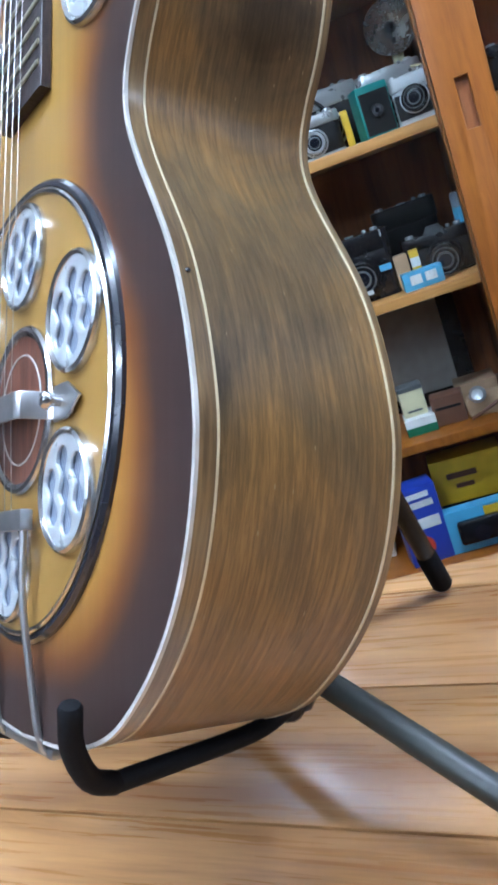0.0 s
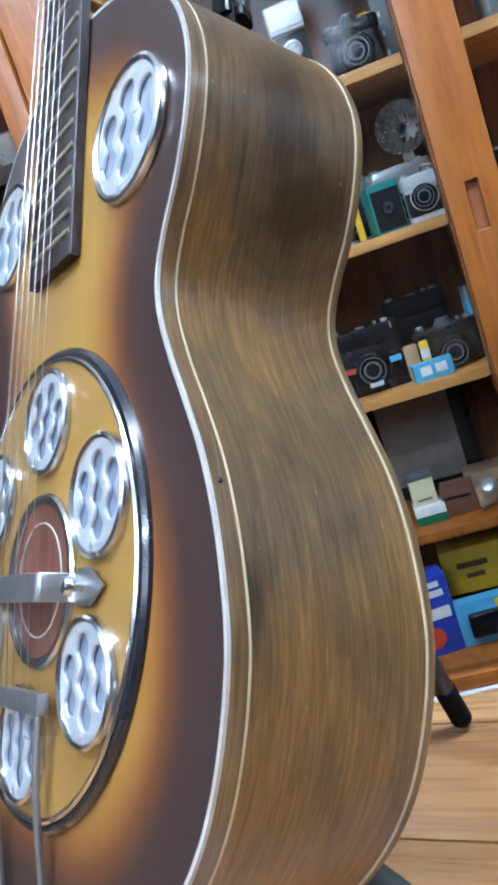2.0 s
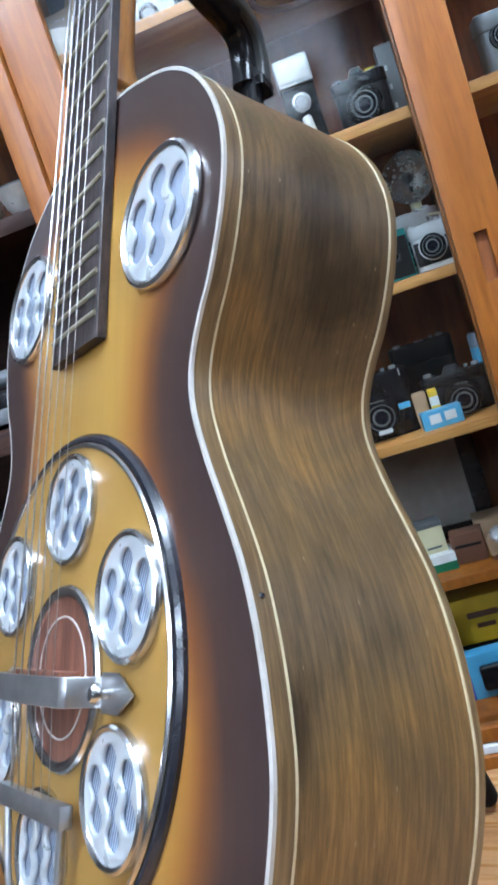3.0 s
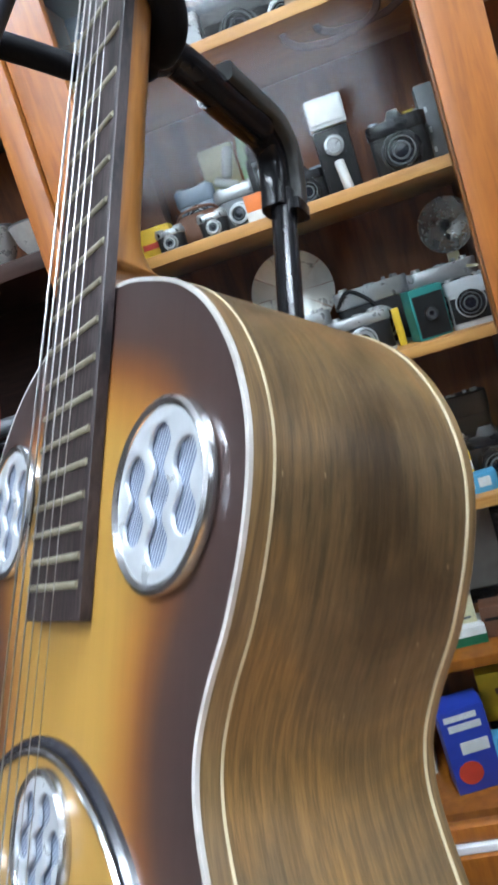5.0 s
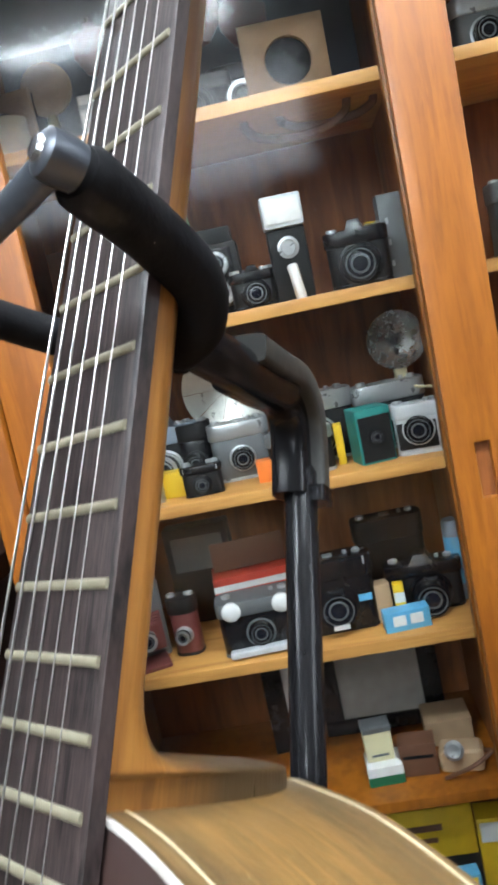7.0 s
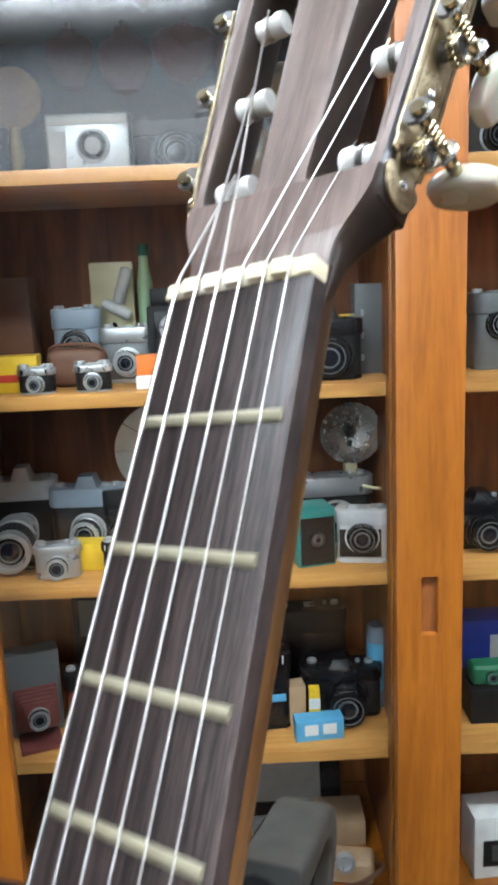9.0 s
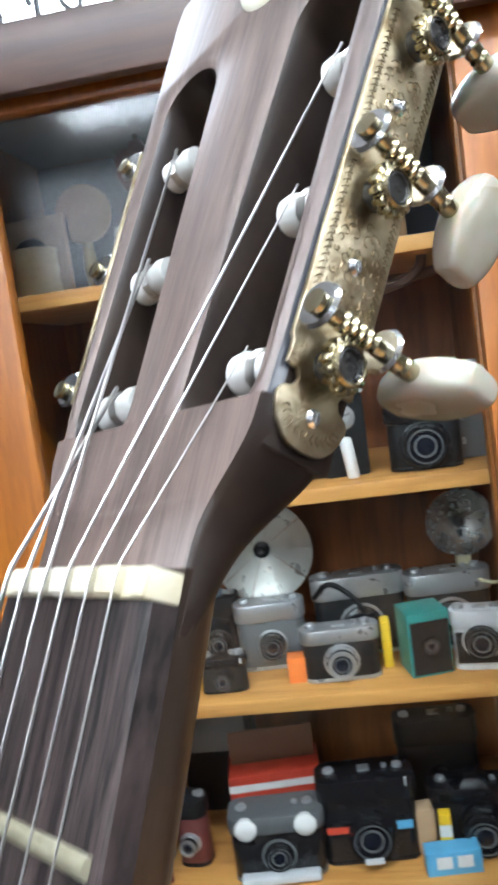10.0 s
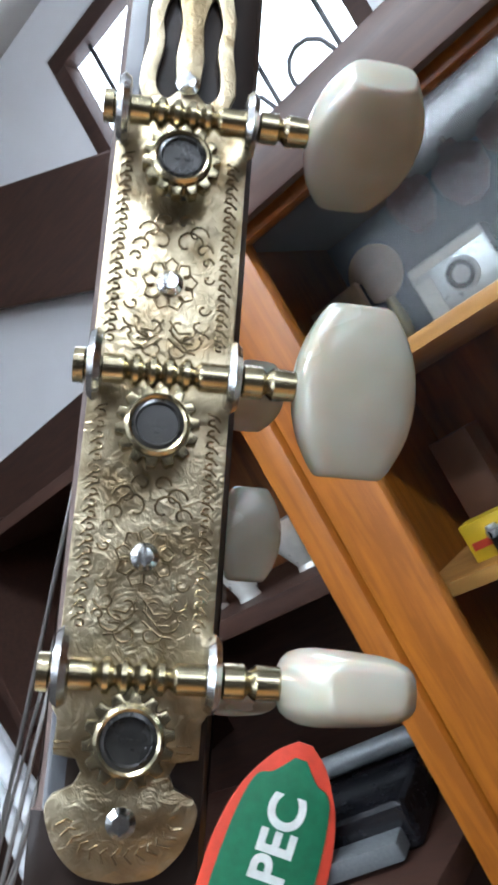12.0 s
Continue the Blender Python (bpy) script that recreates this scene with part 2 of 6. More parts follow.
M_DULLCHROME = surface("brushed_nickel_strap", (0.50, 0.50, 0.50), (0.36, 0.36, 0.36), rough=0.36, metal=0.9, scale=40, bump=0.05)
M_SCREEN_WHITE = surface("pressed_bright_metal", (0.62, 0.65, 0.66), (0.52, 0.55, 0.57), rough=0.3, metal=0.35, scale=50, bump=0.05)
M_SCREEN = striped_cloth("ribbed_screen")
M_BLACKGLOSS = surface("black_gloss", (0.012, 0.013, 0.018), (0.02, 0.02, 0.026), rough=0.22, scale=30, bump=0.03, coat=0.3)
M_CAPWOOD = glossy_wood("rosewood_cap", (0.10, 0.035, 0.022), (0.24, 0.10, 0.06), uv=False, stretch=(60, 6, 6), rough=0.3)
M_FINGER = glossy_wood("ebonised_fingerboard", (0.007, 0.005, 0.005), (0.046, 0.031, 0.029), uv=False, stretch=(260, 9, 30), rough=0.44, coat=0.06, pores=0.5)
M_FRET = surface("aged_brass_fret", (0.30, 0.28, 0.20), (0.22, 0.20, 0.135), rough=0.45, metal=0.35, scale=120, bump=0.06)
M_NUT = surface("ivory_nut", (0.60, 0.57, 0.48), (0.50, 0.44, 0.26), rough=0.35, scale=60, bump=0.03)
M_NECK = glossy_wood("amber_neck_lacquer", (0.16, 0.060, 0.012), (0.34, 0.15, 0.032), uv=False, stretch=(30, 3, 30), rough=0.3)


def shade_along(m, axis, y0, y1, dark):
    """Sunburst spray on the neck: amber in the middle, dark brown towards the head and the heel cap."""
    n, l = m.node_tree.nodes, m.node_tree.links
    p = n["Principled BSDF"]
    old = p.inputs["Base Color"].links[0].from_socket
    co, sp, rg, mx = n.new("ShaderNodeTexCoord"), n.new("ShaderNodeSeparateXYZ"), n.new("ShaderNodeMapRange"), n.new("ShaderNodeMix")
    mx.data_type = "RGBA"
    l.new(co.outputs["Object"], sp.inputs[0])
    l.new(sp.outputs[axis], rg.inputs[0])
    rg.inputs["From Min"].default_value, rg.inputs["From Max"].default_value = y0, y1
    l.new(rg.outputs[0], mx.inputs[0])
    l.new(old, mx.inputs[6])
    mx.inputs[7].default_value = rgb(dark)
    l.new(mx.outputs[2], p.inputs["Base Color"])


shade_along(M_NECK, 1, 0.10, 0.30, (0.022, 0.013, 0.008))
shade_along(M_NECK, 2, -0.022, -0.055, (0.050, 0.029, 0.011))
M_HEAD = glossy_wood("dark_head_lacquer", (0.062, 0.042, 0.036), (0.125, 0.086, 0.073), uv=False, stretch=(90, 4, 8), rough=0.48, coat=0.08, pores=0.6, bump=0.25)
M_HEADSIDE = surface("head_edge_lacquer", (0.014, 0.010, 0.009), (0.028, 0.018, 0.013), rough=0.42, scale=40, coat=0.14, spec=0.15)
# glossy rounded edge; the window's bluish sheen is painted into its base colour
M_HEADSHEEN = surface("rounded_edge_painted_sheen", (0.050, 0.054, 0.062), (0.030, 0.032, 0.038), rough=0.34, scale=40, coat=0.9)
M_FINGER.node_tree.nodes["Principled BSDF"].inputs["Specular IOR Level"].default_value = 0.3
M_STRING = surface("steel_string", (0.46, 0.45, 0.43), (0.36, 0.35, 0.33), rough=0.32, metal=1.0, scale=200, bump=0.02)
M_PLATE = engraved_metal("engraved_tuner_plate", (0.27, 0.205, 0.115), (0.60, 0.52, 0.36), rough=0.30)
M_BRASS = surface("brass_shaft", (0.46, 0.41, 0.28), (0.34, 0.29, 0.18), rough=0.24, metal=1.0, scale=150, bump=0.02)
M_GEARDARK = surface("dark_gear_screw", (0.012, 0.012, 0.012), (0.03, 0.028, 0.025), rough=0.28, metal=0.0, scale=200)
M_PEARL = surface("pearl_knob", (0.385, 0.36, 0.305), (0.29, 0.265, 0.205), rough=0.26, scale=70, bump=0.01, coat=0.22, detail=2.0, rough_var=0.04)
M_PEARL.node_tree.nodes["Principled BSDF"].inputs["Subsurface Weight"].default_value = 0.35
M_PEARL.node_tree.nodes["Principled BSDF"].inputs["Subsurface Scale"].default_value = 0.003
M_ROLLER = surface("ivory_roller", (0.62, 0.62, 0.59), (0.50, 0.50, 0.47), rough=0.35, scale=90)
M_FOAM = surface("black_foam_rubber", (0.005, 0.005, 0.006), (0.009, 0.009, 0.010), rough=0.72, spec=0.1, scale=60, bump=0.15, bump_scale=300)
M_TUBE = surface("black_painted_tube", (0.005, 0.005, 0.006), (0.009, 0.009, 0.010), rough=0.22, spec=0.22, rough_var=0.03, scale=40, bump=0.03)
M_TUBEGREY = surface("grey_green_tube", (0.045, 0.049, 0.043), (0.030, 0.034, 0.030), rough=0.42, scale=40, bump=0.03)
M_BRACKET = surface("grey_moulded_plastic", (0.040, 0.040, 0.036), (0.028, 0.028, 0.026), rough=0.5, spec=0.3, scale=60, bump=0.06)
M_CHASE = surface("engraved_line", (0.26, 0.20, 0.11), (0.15, 0.11, 0.06), rough=0.3, metal=0.8, scale=200)
M_PIVOT = surface("blued_steel", (0.07, 0.08, 0.095), (0.045, 0.052, 0.065), rough=0.36, metal=0.5, scale=60)
M_CABWOOD = glossy_wood("orange_varnished_wood", (0.218, 0.064, 0.0036), (0.335, 0.108, 0.007), uv=False, stretch=(24, 24, 2.0), rough=0.42, coat=0.12, pores=0.2, bump=0.05)
M_SHELFEDGE = glossy_wood("pale_shelf_wood", (0.46, 0.205, 0.048), (0.66, 0.34, 0.092), uv=False, stretch=(2.0, 24, 24), rough=0.45, coat=0.1, pores=0.2, bump=0.05)
M_CABBACK = glossy_wood("dark_red_brown_panel", (0.175, 0.052, 0.010), (0.34, 0.115, 0.026), uv=False, stretch=(14, 14, 1.5), rough=0.5, coat=0.1, pores=0.2, bump=0.05)
# blue-grey of the haze on the glass, put into a panel's colour
M_HAZEPANEL = surface("haze_toned_panel", (0.115, 0.128, 0.165), (0.09, 0.10, 0.135), rough=0.7, scale=8, bump=0.05)
M_HEADER = surface("dark_header_wood", (0.030, 0.014, 0.010), (0.052, 0.024, 0.016), rough=0.55, spec=0.25, scale=12, stretch=(1, 8, 8))
M_CORNICE = glossy_wood("brown_varnished_cornice", (0.040, 0.018, 0.012), (0.070, 0.032, 0.020), uv=False, stretch=(2.0, 24, 24), rough=0.45, coat=0.06, pores=0.2, bump=0.05)
M_TABLE = glossy_wood("table_board", (0.275, 0.125, 0.041), (0.57, 0.31, 0.115), uv=False, stretch=(1.5, 13, 12), rough=0.26, coat=0.55, pores=0.22, wide=1.7, bump=0.03)
def vary_by_object(m, amount):
    n, l = m.node_tree.nodes, m.node_tree.links
    p = n["Principled BSDF"]
    old = p.inputs["Base Color"].links[0].from_socket
    info, hsv, rng = n.new("ShaderNodeObjectInfo"), n.new("ShaderNodeHueSaturation"), n.new("ShaderNodeMapRange")
    rng.inputs["To Min"].default_value, rng.inputs["To Max"].default_value = 1 - amount, 1 + amount
    l.new(info.outputs["Random"], rng.inputs[0])
    l.new(rng.outputs[0], hsv.inputs["Value"])
    l.new(old, hsv.inputs["Color"])
    l.new(hsv.outputs[0], p.inputs["Base Color"])


vary_by_object(M_TABLE, 0.16)
M_TABLE.node_tree.nodes["Principled BSDF"].inputs["Coat Weight"].default_value = 0.55
M_TABLE.node_tree.nodes["Principled BSDF"].inputs["Coat Roughness"].default_value = 0.17
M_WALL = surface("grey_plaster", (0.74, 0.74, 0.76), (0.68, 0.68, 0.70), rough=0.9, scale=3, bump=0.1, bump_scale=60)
# walls out of view, darkened to cut bounce light and reflections
M_WALLDARK = surface("dark_unseen_wall", (0.16, 0.14, 0.125), (0.11, 0.095, 0.085), rough=0.8, scale=3, bump=0.1, bump_scale=60)
M_CEIL = surface("white_ceiling_paint", (0.80, 0.80, 0.78), (0.74, 0.74, 0.72), rough=0.9, scale=2)
M_FLOOR = surface("dark_floor_tile", (0.09, 0.065, 0.05), (0.12, 0.09, 0.07), rough=0.4, scale=4)
M_GLASS = pane_glass("cabinet_glass")
M_TUBELIGHT = emitter("lit_tube", (0.90, 0.96, 1.0), 45.0)
M_DAYSKY = emitter("bright_day_beyond_window", (0.90, 0.95, 1.0), 5.0)
M_IRON = surface("black_wrought_iron", (0.02, 0.02, 0.022), (0.035, 0.035, 0.035), rough=0.5, scale=30)
M_LAMPBODY = surface("white_enamel", (0.8, 0.8, 0.8), (0.74, 0.74, 0.74), rough=0.4, scale=10)

# ---- building helpers ----


def mesh_of(name, bm, mat, smooth=35):
    me = bpy.data.meshes.new(name)
    bmesh.ops.recalc_face_normals(bm, faces=bm.faces)
    bm.to_mesh(me)
    bm.free()
    for mm in (mat if isinstance(mat, (list, tuple)) else [mat]):
        me.materials.append(mm)
    if smooth:
        me.polygons.foreach_set("use_smooth", [True] * len(me.polygons))
        me.set_sharp_from_angle(angle=radians(smooth))
    return me


def part(name, bm, mat, parent, label="", m=None, smooth=35):
    ob = new(name, mesh_of(name, bm, mat, smooth))
    if m is not None:
        ob.matrix_basis = m
    ob.parent = parent
    if label:
        tagged(ob, label)
    return ob


def thing(name, m, label, category, group="", kind=""):
    ob = new(name)
    ob.empty_display_size = 0.02
    ob.matrix_basis = m
    return tagged(ob, label, category, group, kind)


def solid(name, bm, mat, label, category, group="", kind="", m=None, smooth=35):
    ob = new(name, mesh_of(name, bm, mat, smooth))
    if m is not None:
        ob.matrix_basis = m
    return tagged(ob, label, category, group, kind)


def box(x0, x1, y0, y1, z0, z1, bevel=0.0, bm=None, seg=2):
    own = bmesh.new()
    bmesh.ops.create_cube(own, size=1)
    for v in own.verts:
        v.co = ((x0 + x1) / 2 + v.co.x * (x1 - x0), (y0 + y1) / 2 + v.co.y * (y1 - y0), (z0 + z1) / 2 + v.co.z * (z1 - z0))
    if bevel:
        bmesh.ops.bevel(own, geom=own.edges[:], offset=bevel, segments=seg, affect="EDGES", profile=0.6)
    if bm is None:
        return own
    return join(bm, own)


def join(bm, own, m=None):
    """Adds own, moved by m, to bm."""
    if m is not None:
        own.transform(m)
    tmp = bpy.data.meshes.new("tmp")
    own.to_mesh(tmp)
    own.free()
    bm.from_mesh(tmp)
    bpy.data.meshes.remove(tmp)
    return bm


def lathe(profile, seg=40, axis="Z"):
    """A turned body: profile rows of (radius, height) about the z axis."""
    bm = bmesh.new()
    rings = []
    for r, h in profile:
        if r < 1e-6:
            rings.append([bm.verts.new((0, 0, h))])
        else:
            rings.append([bm.verts.new((r * math.cos(2 * math.pi * k / seg), r * math.sin(2 * math.pi * k / seg), h)) for k in range(seg)])
    for a, b in zip(rings, rings[1:]):
        for k in range(seg):
            q = [a[k % len(a)], a[(k + 1) % len(a)], b[(k + 1) % len(b)], b[k % len(b)]]
            q = list(dict.fromkeys(q))
            if len(q) > 2:
                bm.faces.new(q)
    if axis == "X":
        bm.transform(Matrix.Rotation(radians(90), 4, "Y"))
    if axis == "Y":
        bm.transform(Matrix.Rotation(radians(-90), 4, "X"))
    return bm


def smooth_line(points, steps=8):
    """Catmull-Rom through the points."""
    ps = [Vector(p) for p in points]
    ps = [2 * ps[0] - ps[1]] + ps + [2 * ps[-1] - ps[-2]]
    out = []
    for i in range(1, len(ps) - 2):
        a, b, c, d = ps[i - 1:i + 3]
        for k in range(steps):
            t = k / steps
            out.append(0.5 * (2 * b + (c - a) * t + (2 * a - 5 * b + 4 * c - d) * t * t + (3 * b - a - 3 * c + d) * t ** 3))
    out.append(ps[-2])
    return out


def tube(points, radius, seg=14, round_ends=True, squash=1.0):
    """A round bar along the points; radius may be a list."""
    ps = [Vector(p) for p in points]
    rs = list(radius) if isinstance(radius, (list, tuple)) else [radius] * len(ps)
    if round_ends:
        d0, d1 = (ps[0] - ps[1]).normalized(), (ps[-1] - ps[-2]).normalized()
        ps = [ps[0] + d0 * rs[0] * 0.5, ps[0] + d0 * rs[0] * 0.35] + ps + [ps[-1] + d1 * rs[-1] * 0.35, ps[-1] + d1 * rs[-1] * 0.5]
        rs = [rs[0] * 0.3, rs[0] * 0.8] + rs + [rs[-1] * 0.8, rs[-1] * 0.3]
    bm = bmesh.new()
    rings, up = [], None
    for i, p in enumerate(ps):
        d = (ps[min(i + 1, len(ps) - 1)] - ps[max(i - 1, 0)]).normalized()
        if up is None:
            up = Vector((0, 0, 1)) if abs(d.z) < 0.9 else Vector((1, 0, 0))
        u = (up - d * up.dot(d)).normalized()
        up = u
        w = d.cross(u)
        rings.append([bm.verts.new(p + rs[i] * (math.cos(2 * math.pi * k / seg) * u + squash * math.sin(2 * math.pi * k / seg) * w)) for k in range(seg)])
    for a, b in zip(rings, rings[1:]):
        for k in range(seg):
            bm.faces.new((a[k], a[(k + 1) % seg], b[(k + 1) % seg], b[k]))
    bm.faces.new(rings[0])
    bm.faces.new(rings[-1])
    return bm


def plate(outline, holes=(), thick=0.002, bevel=0.0):
    """A flat plate in the xy plane, centred on z = 0, with holes through it."""
    cu = bpy.data.curves.new("plate", "CURVE")
    cu.dimensions, cu.fill_mode = "2D", "BOTH"
    cu.extrude, cu.bevel_depth, cu.bevel_resolution = max(0.0, thick / 2 - bevel), bevel, 1
    for line in (outline, *holes):
        sp = cu.splines.new("POLY")
        sp.points.add(len(line) - 1)
        for q, pt in zip(sp.points, line):
            q.co = (pt[0], pt[1], 0, 1)
        sp.use_cyclic_u = True
    ob = new("plate_tmp", cu)
    dg = bpy.context.evaluated_depsgraph_get()
    me = bpy.data.meshes.new_from_object(ob.evaluated_get(dg))
    bm = bmesh.new()
    bm.from_mesh(me)
    bpy.data.objects.remove(ob)
    bpy.data.curves.remove(cu)
    bpy.data.meshes.remove(me)
    bmesh.ops.remove_doubles(bm, verts=bm.verts, dist=1e-6)
    return bm


def circle(r, n=48, cx=0.0, cy=0.0):
    return [(cx + r * math.cos(2 * math.pi * k / n), cy + r * math.sin(2 * math.pi * k / n)) for k in range(n)]

# ---- room ----
TABLE_Z = 0.747
FRONT_Y, BACK_Y = 1.467, 1.95
solid("floor", box(-3.2, 2.6, -2.6, 2.2, -0.06, 0.0), M_FLOOR, "dark tiled floor of the shop", "floor", kind="structure", smooth=0)
solid("ceiling", box(-3.2, 2.6, -2.6, 2.2, CEIL_Z, CEIL_Z + 0.1), M_CEIL, "white painted ceiling", "ceiling", kind="structure", smooth=0)
bm = plate([(-3.2, 0), (2.6, 0), (2.6, CEIL_Z), (-3.2, CEIL_Z)], [[(-1.95, 2.26), (0.25, 2.26), (0.25, 2.98), (-1.95, 2.98)]], 0.1)
bm.transform(Matrix.Translation((0, -2.65, 0)) @ Matrix.Rotation(radians(90), 4, "X"))
solid("wall_south", bm, M_WALLDARK, "unseen brown grey wall, darkened to cut bounce light, with a high window", "wall", kind="structure", smooth=0)
window = thing("window_3", pose(0, 0, 0), "long high window with a dark frame", "window", kind="structure")
for a, b, c, d in ((-1.95, 0.25, 2.26, 2.29), (-1.95, 0.25, 2.95, 2.98), (-1.95, -1.92, 2.29, 2.95), (0.22, 0.25, 2.29, 2.95)):
    part("window_frame", box(a, b, -2.66, -2.60, c, d, 0.004), M_HEADER, window, "dark window frame")
solid("backdrop_south", box(-3.0, 1.2, -3.12, -3.10, 1.6, 4.0), M_DAYSKY, "bright daylight beyond the high window", "backdrop", kind="structure", smooth=0)
bm = plate([(-2.6, 0), (2.2, 0), (2.2, CEIL_Z), (-2.6, CEIL_Z)], [[(-1.0, 2.16), (0.6, 2.16), (0.6, 3.02), (-1.0, 3.02)]], 0.1)
bm.transform(Matrix(((0, 0, 1, 2.65), (1, 0, 0, 0), (0, 1, 0, 0), (0, 0, 0, 1))))
solid("wall_east", bm, M_WALLDARK, "unseen brown grey wall, darkened to cut bounce light, with a wide window", "wall", kind="structure", smooth=0)
window = thing("window_2", pose(0, 0, 0), "wide window with a dark frame against bright daylight", "window", kind="structure")
for a, b, c, d in ((-1.0, 0.6, 2.16, 2.19), (-1.0, 0.6, 2.99, 3.02), (-1.0, -0.97, 2.19, 2.99), (0.57, 0.6, 2.19, 2.99), (-0.22, -0.18, 2.19, 2.99)):
    part("window_frame", box(2.60, 2.66, a, b, c, d, 0.004), M_HEADER, window, "dark window frame")
solid("backdrop_east", box(3.1, 3.12, -2.2, 2.4, 0.2, 4.0), M_DAYSKY, "bright daylight beyond the east window", "backdrop", kind="structure", smooth=0)
solid("wall_west", box(-3.3, -3.2, -2.6, 2.2, 0, CEIL_Z), M_WALLDARK, "unseen brown grey wall, darkened to cut bounce light", "wall", kind="structure", smooth=0)
WX0, WX1, WZ0, WZ1 = -1.04, -0.28, 2.24, 2.98
bm = plate([(-3.2, 0), (2.6, 0), (2.6, CEIL_Z), (-3.2, CEIL_Z)], [[(WX0, WZ0), (WX1, WZ0), (WX1, WZ1), (WX0, WZ1)]], 0.1)
bm.transform(Matrix.Translation((0, 2.25, 0)) @ Matrix.Rotation(radians(90), 4, "X"))
solid("wall_north", bm, M_WALL, "grey plaster wall behind the glazed cabinet", "wall", kind="structure", smooth=0)
solid("backdrop", box(-3.2, 1.0, 2.75, 2.77, 1.4, 4.2), M_DAYSKY, "bright daylight beyond the barred window", "backdrop", kind="structure", smooth=0)
window = thing("window_1", pose(0, 0, 0), "barred window with black scrolled ironwork against bright daylight", "window", kind="structure")
for a, b, c, d in ((WX0, WX1, WZ0, WZ0 + 0.045), (WX0, WX1, WZ1 - 0.045, WZ1), (WX0, WX0 + 0.045, WZ0 + 0.045, WZ1 - 0.045), (WX1 - 0.045, WX1, WZ0 + 0.045, WZ1 - 0.045)):
    part("window_frame", box(a, b, 2.205, 2.26, c, d, 0.004), M_HEADER, window, "dark window frame")
for k in range(4):
    bx = WX0 + 0.12 + k * 0.18
    part("bar", tube([(bx, 2.24, WZ0 + 0.03), (bx, 2.24, WZ1 - 0.03)], 0.0065, 8), M_IRON, window, "iron bar")
    for dz, sg in ((0.22, 1), (0.50, -1)):
        pts = [(bx + 0.09 + sg * (0.075 - 0.006 * j) * math.cos(0.5 * j), 2.24, WZ0 + dz + (0.085 - 0.006 * j) * math.sin(0.5 * j)) for j in range(13)]
        part("scroll", tube(pts, 0.006, 7), M_IRON, window, "iron scroll")
for lx, ly, watts in LAMPS:
    lamp = thing("ceiling_lamp", pose(lx, ly, CEIL_Z), "white enamel ceiling lamp with a lit fluorescent tube", "lamp", "ceiling lamps")
    part("housing", box(-0.64, 0.64, -0.06, 0.06, -0.05, 0, 0.006), M_LAMPBODY, lamp)
    part("tube", tube([(-0.6, 0, -0.075), (0.6, 0, -0.075)], 0.014), M_TUBELIGHT, lamp, "lit fluorescent tube")

solid("wall_panelling", box(-3.19, -0.56, 2.172, 2.198, 0.0, 2.22, 0.003), M_HEADER, "dark wooden panelling on the wall beside the cabinet", "panelling", kind="structure", smooth=0)
bm = box(-1.95, 0, 2.10, 2.165, -0.24, 0.075, 0.006)
bm.transform(Matrix.Translation((-0.70, 0, 2.42)) @ Matrix.Rotation(radians(25), 4, "Y"))
solid("sloping_board", bm, M_HEADER, "dark sloping boarded stair side across the wall", "stair side", kind="structure", smooth=0)

# ---- table ----
table = thing("table", pose(0, 0, 0), "varnished wooden table of broad pale brown boards", "table")
TABLE_TURN = radians(-16)
TABLE_FRONT, TABLE_BACK = -0.42, 0.69
edge_at = 0.4816 - 0.137 * 8
for k in range(12):
    bm = box(-1.4, 1.4, edge_at + 0.137 * k + 0.0009, edge_at + 0.137 * (k + 1) - 0.0009, TABLE_Z - 0.035, TABLE_Z, 0.0014)
    bm.transform(Matrix.Rotation(TABLE_TURN, 4, "Z"))
    for at, n in (((0, TABLE_BACK, 0), (0, 1, 0)), ((0, TABLE_FRONT, 0), (0, -1, 0)), ((-0.85, 0, 0), (-1, 0, 0)), ((0.75, 0, 0), (1, 0, 0))):
        cut = bmesh.ops.bisect_plane(bm, geom=bm.verts[:] + bm.edges[:] + bm.faces[:], plane_co=at, plane_no=n, clear_outer=True)
        rim = [e for e in cut["geom_cut"] if isinstance(e, bmesh.types.BMEdge)]
        if rim:
            bmesh.ops.holes_fill(bm, edges=rim)
    if bm.faces:
        bm.transform(Matrix.Rotation(-TABLE_TURN, 4, "Z"))
        part("board", bm, M_TABLE, table, m=Matrix.Rotation(TABLE_TURN, 4, "Z"))
    else:
        bm.free()
part("apron", box(-0.80, 0.70, 0.62, 0.645, TABLE_Z - 0.12, TABLE_Z - 0.036, 0.003), M_CABWOOD, table)
part("apron", box(-0.80, 0.70, TABLE_FRONT + 0.05, TABLE_FRONT + 0.075, TABLE_Z - 0.12, TABLE_Z - 0.036, 0.003), M_CABWOOD, table)
for lx in (-0.79, 0.64):
    for ly in (TABLE_FRONT + 0.05, 0.585):
        part("leg", box(lx, lx + 0.06, ly, ly + 0.06, 0, TABLE_Z - 0.036, 0.005), M_CABWOOD, table)

